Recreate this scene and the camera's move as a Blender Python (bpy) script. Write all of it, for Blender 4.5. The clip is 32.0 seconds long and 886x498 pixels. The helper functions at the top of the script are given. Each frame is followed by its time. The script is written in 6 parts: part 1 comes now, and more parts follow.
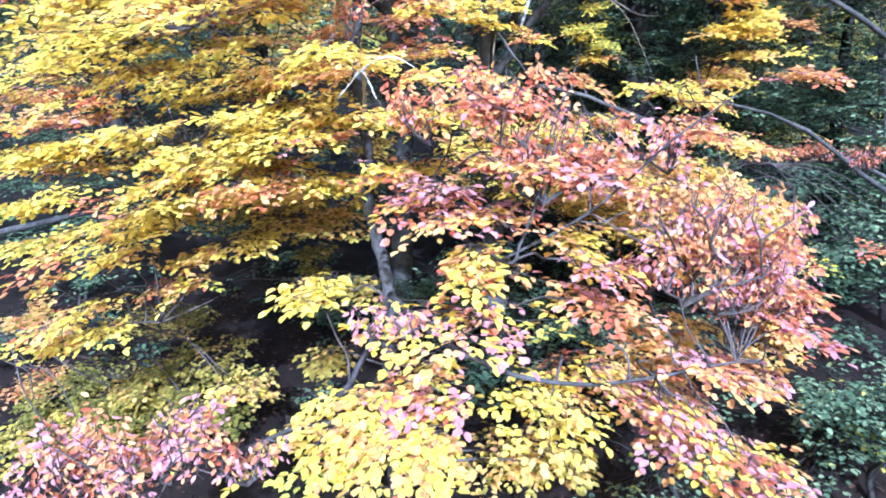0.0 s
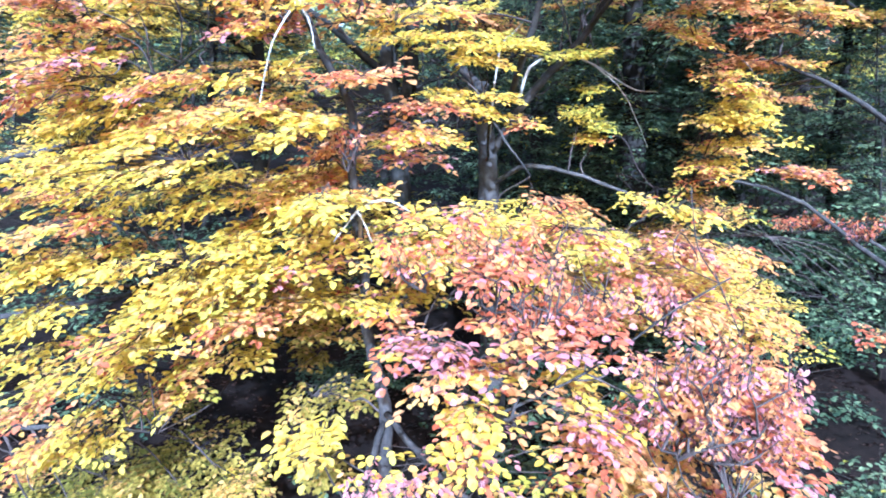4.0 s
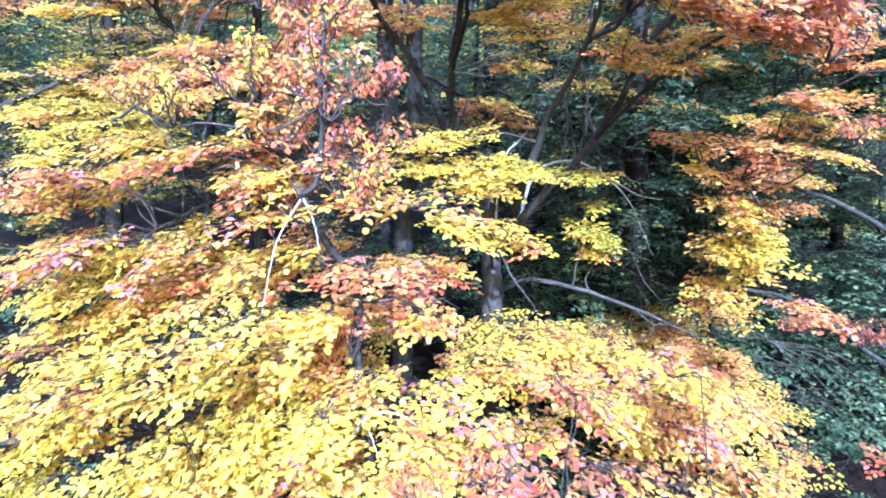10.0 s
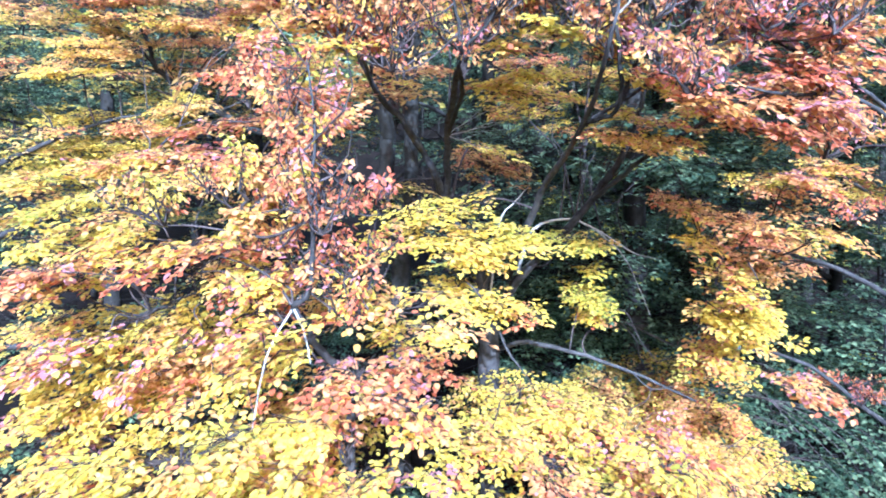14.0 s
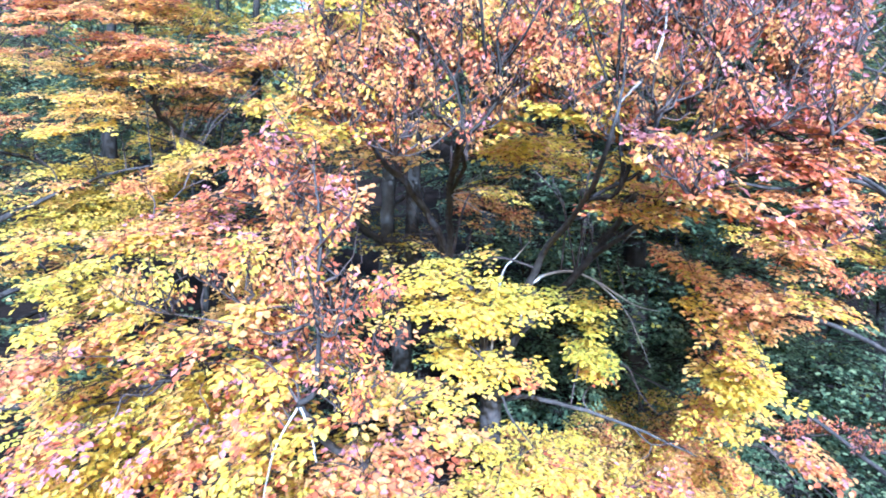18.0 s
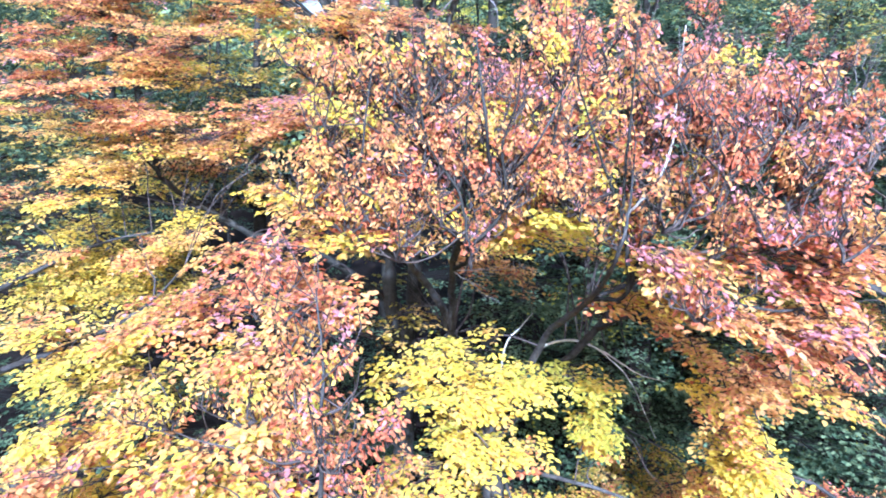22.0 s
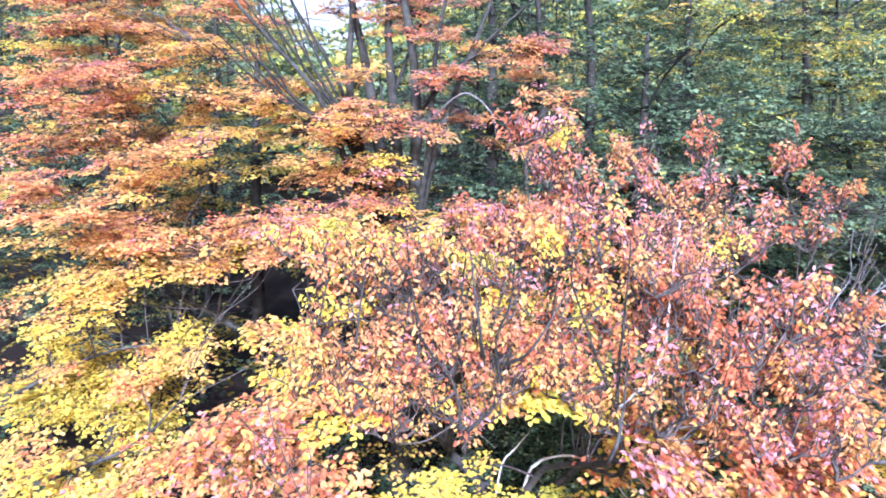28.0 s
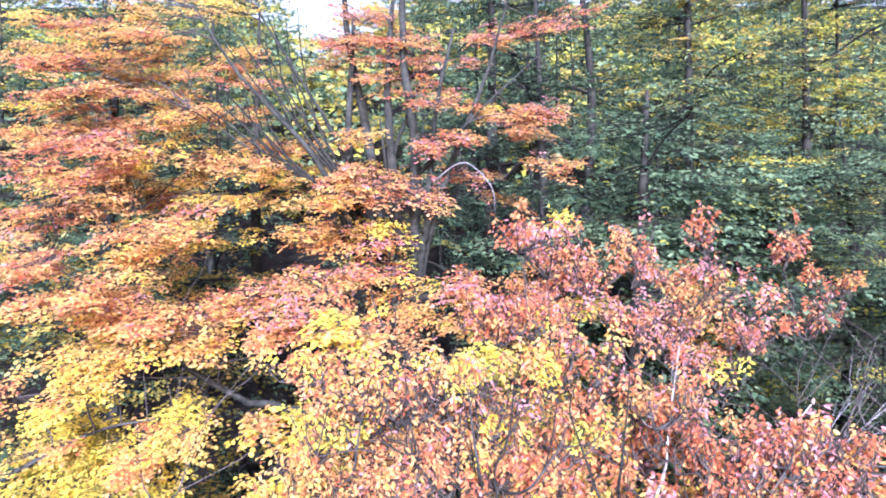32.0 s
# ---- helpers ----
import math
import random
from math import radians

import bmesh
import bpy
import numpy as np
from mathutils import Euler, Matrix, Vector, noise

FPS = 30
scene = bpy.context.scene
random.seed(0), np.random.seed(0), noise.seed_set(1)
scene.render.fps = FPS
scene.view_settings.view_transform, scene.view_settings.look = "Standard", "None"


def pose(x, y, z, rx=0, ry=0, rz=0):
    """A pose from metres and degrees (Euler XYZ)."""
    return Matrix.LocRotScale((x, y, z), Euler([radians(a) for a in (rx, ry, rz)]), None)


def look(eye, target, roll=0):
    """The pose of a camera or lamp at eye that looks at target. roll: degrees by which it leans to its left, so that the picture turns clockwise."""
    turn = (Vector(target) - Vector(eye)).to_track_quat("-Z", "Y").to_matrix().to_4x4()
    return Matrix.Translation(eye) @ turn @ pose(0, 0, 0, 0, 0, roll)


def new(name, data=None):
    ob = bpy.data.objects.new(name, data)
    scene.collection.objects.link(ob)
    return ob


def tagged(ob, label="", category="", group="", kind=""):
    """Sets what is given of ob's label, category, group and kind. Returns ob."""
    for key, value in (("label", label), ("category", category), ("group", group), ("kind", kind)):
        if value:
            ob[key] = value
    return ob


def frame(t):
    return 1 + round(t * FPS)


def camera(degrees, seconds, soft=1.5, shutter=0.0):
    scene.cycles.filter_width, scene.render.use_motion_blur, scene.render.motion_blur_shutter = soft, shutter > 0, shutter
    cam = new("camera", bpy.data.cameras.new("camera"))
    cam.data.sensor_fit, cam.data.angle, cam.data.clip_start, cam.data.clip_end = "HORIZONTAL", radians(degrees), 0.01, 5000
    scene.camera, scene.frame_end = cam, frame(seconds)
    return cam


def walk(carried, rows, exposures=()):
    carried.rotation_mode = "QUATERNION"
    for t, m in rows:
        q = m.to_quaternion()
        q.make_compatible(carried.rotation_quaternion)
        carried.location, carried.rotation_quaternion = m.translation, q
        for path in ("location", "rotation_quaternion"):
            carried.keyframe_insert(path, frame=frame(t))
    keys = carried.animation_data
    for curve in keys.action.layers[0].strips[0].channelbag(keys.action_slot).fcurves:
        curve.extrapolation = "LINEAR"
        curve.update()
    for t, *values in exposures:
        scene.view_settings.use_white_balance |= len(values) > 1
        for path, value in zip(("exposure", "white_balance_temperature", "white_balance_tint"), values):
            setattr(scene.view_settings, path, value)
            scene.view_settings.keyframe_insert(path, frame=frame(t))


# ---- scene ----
cam = camera(74.0, 32.0, soft=1.9)
PATH = [
    (0.0, pose(0.000, 0.000, 2.520, 90.00, 0.00, 0.00)),
    (1.0, pose(-0.034, 0.022, 2.778, 90.08, 0.00, 0.00)),
    (2.0, pose(0.000, 0.029, 3.018, 90.23, 0.10, 0.00)),
    (3.0, pose(0.028, 0.015, 3.220, 90.38, 0.00, 0.00)),
    (3.5, pose(0.034, 0.007, 3.310, 90.54, 0.10, -0.08)),
    (5.5, pose(-0.034, -0.022, 3.741, 90.38, 0.10, -0.08)),
    (6.0, pose(-0.034, -0.015, 3.847, 90.38, 0.00, -0.08)),
    (7.0, pose(-0.011, 0.007, 4.054, 90.46, 0.10, -0.08)),
    (8.0, pose(-0.011, 0.022, 4.278, 90.61, 0.20, -0.08)),
    (9.0, pose(-0.006, 0.037, 4.502, 90.69, 0.20, -0.08)),
    (10.0, pose(-0.017, 0.044, 4.743, 90.77, 0.20, -0.08)),
    (11.0, pose(-0.045, 0.066, 4.978, 90.77, 0.20, -0.08)),
    (12.0, pose(-0.022, 0.080, 5.186, 90.77, 0.20, -0.08)),
    (13.0, pose(0.034, 0.088, 5.365, 90.77, 0.20, -0.08)),
    (14.0, pose(0.034, 0.080, 5.477, 90.84, 0.20, -0.08)),
    (14.5, pose(0.006, 0.080, 5.561, 90.77, 0.10, -0.08)),
    (16.5, pose(-0.022, 0.044, 5.886, 90.84, 0.20, -0.15)),
    (17.0, pose(-0.017, 0.037, 5.964, 90.92, 0.20, -0.15)),
    (18.0, pose(0.011, 0.015, 6.138, 90.84, 0.20, -0.08)),
    (19.0, pose(0.017, 0.015, 6.322, 90.92, 0.20, -0.08)),
    (20.0, pose(0.017, 0.037, 6.530, 90.84, 0.20, -0.08)),
    (21.0, pose(-0.006, 0.066, 6.748, 90.92, 0.20, -0.08)),
    (22.0, pose(-0.017, 0.066, 6.994, 90.92, 0.20, -0.08)),
    (23.0, pose(-0.006, 0.051, 7.230, 91.00, 0.10, -0.08)),
    (24.0, pose(0.022, 0.029, 7.476, 91.00, 0.10, -0.08)),
    (25.0, pose(0.034, 0.029, 7.722, 90.92, 0.10, 0.00)),
    (26.0, pose(0.039, 0.037, 7.958, 91.00, 0.00, 0.00)),
    (26.5, pose(0.039, 0.044, 8.070, 91.07, 0.00, 0.00)),
    (28.5, pose(0.039, 0.044, 8.546, 91.07, 0.00, 0.00)),
    (29.0, pose(0.042, 0.041, 8.672, 91.07, 0.00, 0.00)),
    (30.0, pose(0.058, 0.034, 8.910, 91.15, 0.00, 0.00)),
    (31.0, pose(0.054, 0.024, 9.137, 91.15, 0.10, 0.00)),
    (32.0, pose(0.059, 0.032, 9.368, 91.23, 0.10, 0.08)),
]
EXPOSURES = [(0.0, 1.68, 4290, 13), (12.0, 1.72, 4240, 13), (20.0, 1.68, 4330, 12), (32.0, 1.73, 4860, 23)]
walk(cam, PATH, EXPOSURES)

# ---- world, sun ----
world = bpy.data.worlds.new("sky")
scene.world = world
world.use_nodes = True
wn = world.node_tree
sky = wn.nodes.new("ShaderNodeTexSky")
sky.sky_type = "NISHITA"
sky.sun_disc = False
SUN_UP, SUN_ROUND = 22.0, 177.0
sky.sun_elevation, sky.sun_rotation = radians(SUN_UP), radians(SUN_ROUND)
sky.air_density, sky.dust_density, sky.ozone_density = 1.0, 6.0, 1.0
wn.links.new(sky.outputs[0], wn.nodes["Background"].inputs[0])
wn.nodes["Background"].inputs[1].default_value = 0.14
sun = new("sun", bpy.data.lights.new("sun", "SUN"))
sun.data.energy, sun.data.angle, sun.data.color = 4.5, radians(0.6), (1.0, 0.96, 0.90)
sun_way = Vector((math.sin(radians(SUN_ROUND)) * math.cos(radians(SUN_UP)),
                  math.cos(radians(SUN_ROUND)) * math.cos(radians(SUN_UP)), math.sin(radians(SUN_UP))))
sun.matrix_basis = look(sun_way * 40, (0, 0, 0))


# ---- materials ----
def nodes_of(name):
    m = bpy.data.materials.new(name)
    m.use_nodes = True
    return m, m.node_tree, m.node_tree.nodes, m.node_tree.nodes["Principled BSDF"]


def ramp_of(nt, stops):
    r = nt.nodes.new("ShaderNodeValToRGB")
    r.color_ramp.interpolation = "LINEAR"
    while len(r.color_ramp.elements) < len(stops):
        r.color_ramp.elements.new(0.5)
    for e, (at, c) in zip(r.color_ramp.elements, stops):
        e.position, e.color = at, (*c, 1)
    return r


def noise_of(nt, scale, detail=3.0, rough=0.55):
    tc = nt.nodes.new("ShaderNodeTexCoord")
    n = nt.nodes.new("ShaderNodeTexNoise")
    n.inputs["Scale"].default_value, n.inputs["Detail"].default_value = scale, detail
    n.inputs["Roughness"].default_value = rough
    nt.links.new(tc.outputs["Object"], n.inputs["Vector"])
    return n


def leaf_material(name, dark, mid, light, spot, through_share=0.56, gloss=0.2, rough=0.55):
    """Thin leaf: three tints that vary from leaf to leaf, brown specks, light that shines through."""
    m, nt, n, bsdf = nodes_of(name)
    geo = n.new("ShaderNodeNewGeometry")
    r = ramp_of(nt, [(0.0, dark), (0.45, mid), (1.0, light)])
    nt.links.new(geo.outputs["Random Per Island"], r.inputs[0])
    big = noise_of(nt, 38.0)
    speck = ramp_of(nt, [(0.56, (0, 0, 0)), (0.72, (1, 1, 1))])
    nt.links.new(big.outputs["Fac"], speck.inputs[0])
    mix = n.new("ShaderNodeMix")
    mix.data_type = "RGBA"
    mix.inputs[7].default_value = (*spot, 1)
    nt.links.new(speck.outputs[0], mix.inputs[0])
    nt.links.new(r.outputs[0], mix.inputs[6])
    nt.links.new(mix.outputs[2], bsdf.inputs["Base Color"])
    bsdf.inputs["Roughness"].default_value = rough
    bsdf.inputs["Specular IOR Level"].default_value = gloss
    tr = n.new("ShaderNodeBsdfTranslucent")
    nt.links.new(mix.outputs[2], tr.inputs["Color"])
    ms = n.new("ShaderNodeMixShader")
    ms.inputs[0].default_value = through_share
    nt.links.new(bsdf.outputs[0], ms.inputs[1])
    nt.links.new(tr.outputs[0], ms.inputs[2])
    nt.links.new(ms.outputs[0], n["Material Output"].inputs[0])
    return m


LEAF = {
    "yellow": leaf_material("yellow_leaf", (0.69, 0.53, 0.055), (0.77, 0.62, 0.08), (0.82, 0.7, 0.14), (0.66, 0.42, 0.08), 0.56, 0.12),
    "gold": leaf_material("golden_leaf", (0.63, 0.38, 0.085), (0.71, 0.47, 0.125), (0.77, 0.55, 0.2), (0.50, 0.27, 0.08), 0.56, 0.12),
    "orange": leaf_material("orange_leaf", (0.57, 0.28, 0.10), (0.67, 0.36, 0.14), (0.75, 0.45, 0.21), (0.38, 0.15, 0.06), 0.56, 0.12),
    "rust": leaf_material("rust_leaf", (0.44, 0.12, 0.06), (0.54, 0.175, 0.085), (0.62, 0.25, 0.13), (0.24, 0.09, 0.05), 0.56, 0.12),
    "pink": leaf_material("dry_pink_leaf", (0.39, 0.175, 0.19), (0.47, 0.23, 0.25), (0.56, 0.30, 0.33), (0.32, 0.13, 0.13), 0.45, 0.18, 0.5),
    "lime": leaf_material("lime_leaf", (0.45, 0.45, 0.06), (0.53, 0.52, 0.08), (0.62, 0.58, 0.12), (0.48, 0.40, 0.08), 0.56, 0.12),
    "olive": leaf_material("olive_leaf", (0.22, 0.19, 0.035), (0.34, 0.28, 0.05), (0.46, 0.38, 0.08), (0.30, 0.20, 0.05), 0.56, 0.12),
    # olive copy with the shade of low sheets put into its colour
    "shade_olive": leaf_material("shaded_olive_leaf", (0.10, 0.105, 0.02), (0.17, 0.165, 0.03), (0.26, 0.24, 0.05), (0.14, 0.12, 0.03), 0.5, 0.12),
    "green": leaf_material("green_leaf", (0.030, 0.056, 0.034), (0.052, 0.088, 0.050), (0.095, 0.135, 0.072), (0.08, 0.10, 0.045), 0.35, 0.2, 0.5),
    "pale": leaf_material("pale_green_leaf", (0.075, 0.12, 0.07), (0.13, 0.185, 0.10), (0.22, 0.28, 0.15), (0.16, 0.18, 0.09), 0.35, 0.2, 0.5),
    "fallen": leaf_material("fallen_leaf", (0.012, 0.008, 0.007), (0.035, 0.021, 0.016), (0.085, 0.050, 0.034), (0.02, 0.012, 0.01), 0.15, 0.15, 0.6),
}
LEAF_ORDER = list(LEAF)
MIX = {
    "Y": {"yellow": 0.78, "gold": 0.12, "lime": 0.10},
    "G": {"gold": 0.66, "yellow": 0.22, "orange": 0.12},
    "O": {"orange": 0.5, "gold": 0.34, "rust": 0.16},
    "R": {"rust": 0.56, "orange": 0.32, "pink": 0.12},
    "Q": {"pink": 0.48, "rust": 0.20, "orange": 0.32},
    "P": {"pink": 0.38, "rust": 0.32, "orange": 0.30},
    "L": {"lime": 0.7, "yellow": 0.24, "green": 0.06},
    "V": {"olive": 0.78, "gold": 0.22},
    "W": {"shade_olive": 0.8, "olive": 0.2},
    "N": {"green": 0.8, "pale": 0.2},
    "M": {"pale": 0.78, "green": 0.18, "lime": 0.04},
    "K": {"lime": 0.36, "olive": 0.42, "gold": 0.10, "pale": 0.12},
}


def bark_material(name, dark, light, scale, bump=0.5):
    m, nt, n, bsdf = nodes_of(name)
    a, b = noise_of(nt, scale, 6.0, 0.65), noise_of(nt, scale * 0.16, 2.0)
    mixed = n.new("ShaderNodeMath")
    mixed.operation = "MULTIPLY_ADD"
    mixed.inputs[1].default_value = 0.55
    nt.links.new(a.outputs["Fac"], mixed.inputs[0])
    half = n.new("ShaderNodeMath")
    half.operation = "MULTIPLY"
    half.inputs[1].default_value = 0.45
    nt.links.new(b.outputs["Fac"], half.inputs[0])
    nt.links.new(half.outputs[0], mixed.inputs[2])
    r = ramp_of(nt, [(0.36, dark), (0.52, tuple((p + q) / 2 for p, q in zip(dark, light))), (0.66, light)])
    nt.links.new(mixed.outputs[0], r.inputs[0])
    nt.links.new(r.outputs[0], bsdf.inputs["Base Color"])
    bsdf.inputs["Roughness"].default_value = 0.85
    bsdf.inputs["Specular IOR Level"].default_value = 0.12
    bp = n.new("ShaderNodeBump")
    bp.inputs["Strength"].default_value, bp.inputs["Distance"].default_value = bump, 0.02
    nt.links.new(a.outputs["Fac"], bp.inputs["Height"])
    nt.links.new(bp.outputs[0], bsdf.inputs["Normal"])
    return m


BARK = bark_material("beech_bark", (0.018, 0.017, 0.017), (0.075, 0.072, 0.072), 14.0)
TWIG = bark_material("twig_bark", (0.028, 0.023, 0.022), (0.095, 0.08, 0.078), 30.0, 0.2)
GREY_TWIG = bark_material("grey_twig", (0.12, 0.11, 0.125), (0.30, 0.28, 0.30), 26.0, 0.2)
DEAD = bark_material("bleached_twig", (0.24, 0.23, 0.22), (0.46, 0.45, 0.43), 22.0, 0.2)
# darkened to stand for the deep shade on the woodland trunks
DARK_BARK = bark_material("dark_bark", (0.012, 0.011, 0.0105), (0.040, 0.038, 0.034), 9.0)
OLD_BARK = bark_material("old_beech_bark", (0.013, 0.013, 0.012), (0.056, 0.055, 0.050), 12.0)
# litter colour taken nearly to black, to hold the shade under the trees
SHADED_SOIL = bark_material("shaded_leaf_litter", (0.003, 0.0025, 0.002), (0.014, 0.009, 0.0075), 5.0, 1.0)


# ---- mesh helpers ----
def part(name, data, parent, label="", kind=""):
    ob = new(name, data)
    ob.parent = parent
    ob.matrix_parent_inverse = parent.matrix_basis.inverted()
    return tagged(ob, label=label, kind=kind)


def thing(name, x, y, z, label, category, group=""):
    ob = new(name)
    ob.matrix_basis = pose(x, y, z)
    ob.empty_display_size = 0.3
    return tagged(ob, label=label, category=category, group=group)


def smooth_line(points, per=6):
    """Catmull-Rom line through the points, each (x, y, z, radius)."""
    p = np.array(points, float)
    p = np.vstack([2 * p[0] - p[1], p, 2 * p[-1] - p[-2]])
    out = []
    for i in range(1, len(p) - 2):
        for t in np.linspace(0, 1, per, endpoint=False):
            a, b, c, d = p[i - 1], p[i], p[i + 1], p[i + 2]
            out.append(0.5 * (2 * b + (c - a) * t + (2 * a - 5 * b + 4 * c - d) * t * t + (3 * b - a - 3 * c + d) * t ** 3))
    out.append(p[-2])
    out = np.array(out)
    out[:, 3] = np.maximum(out[:, 3], 0.0012)
    return out


def tube(line, sides=8, rng=None, rough=0.0):
    """Vertices and faces of a tube along a line of x, y, z, radius."""
    verts, faces = [], []
    n = len(line)
    for i in range(n):
        d = line[min(i + 1, n - 1), :3] - line[max(i - 1, 0), :3]
        d /= max(np.linalg.norm(d), 1e-6)
        u = np.cross(d, (0.3, 1, 0.1))
        u /= max(np.linalg.norm(u), 1e-6)
        v = np.cross(d, u)
        for k in range(sides):
            a = 2 * math.pi * k / sides
            r = line[i, 3] * (1 + (rng.normal() * rough if rng is not None else 0))
            verts.append(line[i, :3] + r * (math.cos(a) * u + math.sin(a) * v))
    for i in range(n - 1):
        for k in range(sides):
            a, b = i * sides + k, i * sides + (k + 1) % sides
            faces.append((a, b, b + sides, a + sides))
    faces.append(tuple(range(sides - 1, -1, -1)))
    faces.append(tuple((n - 1) * sides + k for k in range(sides)))
    return verts, faces


def mesh_of(name, verts, faces, mats, index=None, smooth=True):
    me = bpy.data.meshes.new(name)
    me.from_pydata([tuple(v) for v in verts], [], faces)
    for m in mats:
        me.materials.append(m)
    if index is not None:
        me.polygons.foreach_set("material_index", index)
    if smooth:
        me.polygons.foreach_set("use_smooth", [True] * len(me.polygons))
    me.update()
    return me


def prisms(segs):
    """Three-sided sticks from rows of start, end, radii."""
    segs = np.array(segs, float)
    a, b, ra, rb = segs[:, 0:3], segs[:, 3:6], segs[:, 6:7], segs[:, 7:8]
    d = b - a
    d /= np.maximum(np.linalg.norm(d, axis=1, keepdims=True), 1e-6)
    u = np.cross(d, np.array((0.25, 0.9, 0.33)))
    u /= np.maximum(np.linalg.norm(u, axis=1, keepdims=True), 1e-6)
    v = np.cross(d, u)
    rows = []
    for at, r in ((a, ra), (b, rb)):
        for k in range(3):
            t = 2 * math.pi * k / 3
            rows.append(at + r * (math.cos(t) * u + math.sin(t) * v))
    verts = np.stack(rows, 1).reshape(-1, 3)
    n = len(segs)
    base = np.arange(n)[:, None] * 6
    faces = np.vstack([base + np.array(q) for q in ((0, 1, 4, 3), (1, 2, 5, 4), (2, 0, 3, 5))])
    return verts, faces


def quads_mesh(name, verts, faces, mats, index=None, smooth=False):
    """Fast mesh of quads from arrays."""
    me = bpy.data.meshes.new(name)
    me.vertices.add(len(verts))
    me.vertices.foreach_set("co", np.ascontiguousarray(verts, dtype=np.float32).ravel())
    me.loops.add(len(faces) * 4)
    me.loops.foreach_set("vertex_index", np.ascontiguousarray(faces, dtype=np.int32).ravel())
    me.polygons.add(len(faces))
    me.polygons.foreach_set("loop_start", np.arange(0, len(faces) * 4, 4, dtype=np.int32))
    for m in mats:
        me.materials.append(m)
    if index is not None:
        me.polygons.foreach_set("material_index", np.ascontiguousarray(index, dtype=np.int32))
    if smooth:
        me.polygons.foreach_set("use_smooth", np.ones(len(faces), dtype=bool))
    me.update(calc_edges=True)
    return me


# A beech leaf: along the rib, to the side, up.
LEAF_SHAPE = np.array(((0, 0, 0), (0.28, 0.32, 0.07), (0.28, -0.32, 0.07), (0.74, 0.29, 0.05), (0.74, -0.29, 0.05), (1.0, 0, -0.10)))
LEAF_FACES = np.array(((0, 2, 4, 5), (0, 5, 3, 1)))


def leaves_mesh(name, at, along, up, size, kinds, broad=1.0):
    along = along / np.linalg.norm(along, axis=1, keepdims=True)
    side = np.cross(up, along)
    side /= np.maximum(np.linalg.norm(side, axis=1, keepdims=True), 1e-6)
    up = np.cross(along, side)
    v = at[:, None] + size[:, None, None] * (LEAF_SHAPE[None, :, 0:1] * along[:, None] + LEAF_SHAPE[None, :, 1:2] * broad * side[:, None]
                                             + LEAF_SHAPE[None, :, 2:3] * up[:, None])
    n = len(at)
    faces = (np.arange(n)[:, None, None] * 6 + LEAF_FACES[None]).reshape(-1, 4)
    used = sorted(set(int(k) for k in kinds))
    slot = {k: i for i, k in enumerate(used)}
    index = np.repeat(np.array([slot[int(k)] for k in kinds]), 2)
    return quads_mesh(name, v.reshape(-1, 3), faces, [LEAF[LEAF_ORDER[k]] for k in used], index)


def spray_pattern(rng, length):
    """One flat beech spray: x along it, y across, z up; leaves (place, direction) and sticks."""
    at, way, sticks = [], [], []
    bend = rng.normal() * 0.25

    def spot(s):
        return np.array((s, bend * s * s / length, -0.22 * s * s / length))
    steps = np.linspace(0, length, 5)
    for a, b in zip(steps[:-1], steps[1:]):
        sticks.append((*spot(a), *spot(b), 0.0024 - 0.0016 * a / length, 0.0024 - 0.0016 * b / length))
    s, sign = 0.05, 1
    while s < length:
        reach = 0.62 * (length - s) * rng.uniform(0.6, 1.1)
        o = spot(s)
        turn = sign * radians(rng.uniform(38, 58))
        d = np.array((math.cos(turn), math.sin(turn), rng.normal() * 0.12))
        if reach > 0.05:
            sticks.append((*o, *(o + d * reach), 0.0013, 0.0007))
            q, flip = 0.03, 1
            while q < reach:
                e = turn + flip * radians(rng.uniform(30, 62))
                at.append(o + d * q)
                way.append((math.cos(e), math.sin(e), rng.normal() * 0.15))
                q += rng.uniform(0.028, 0.042)
                flip = -flip
            at.append(o + d * reach)
            way.append(d)
        else:
            at.append(o)
            way.append(d)
        s += rng.uniform(0.034, 0.052)
        sign = -sign
    at.append(spot(length))
    way.append((1, bend, -0.2))
    return np.array(at), np.array(way), np.array(sticks)


pattern_rng = np.random.default_rng(5)
PATTERNS = [spray_pattern(pattern_rng, l) for l in (0.20, 0.24, 0.28, 0.30, 0.33, 0.36, 0.40, 0.44)]


def spray_at(rng, origin, way, up, loose, droop, size=0.058, thin=0.12, scale=1.0):
    """A spray laid at origin along way: leaves (place, along, up, size) and sticks."""
    p, d, sticks = PATTERNS[rng.integers(len(PATTERNS))]
    keep = rng.random(len(p)) > thin
    p, d = p[keep] * scale, d[keep]
    x = way / np.linalg.norm(way)
    y = np.cross(up, x)
    y /= np.linalg.norm(y)
    if rng.random() < 0.5:
        y = -y
    z = np.cross(x, y) * (1 if np.cross(x, y) @ up > 0 else -1)
    turn = np.stack((x, y, z))
    at = origin + p @ turn + rng.normal(size=p.shape) * 0.006
    along = d @ turn + rng.normal(size=p.shape) * loose * 0.6
    along[:, 2] -= droop
    nor = z + rng.normal(size=p.shape) * loose
    s = size * rng.uniform(0.72, 1.2, len(p))
    a, b = sticks[:, :3] * scale @ turn + origin, sticks[:, 3:6] * scale @ turn + origin
    return at, along, nor, s, np.hstack((a, b, sticks[:, 6:8]))


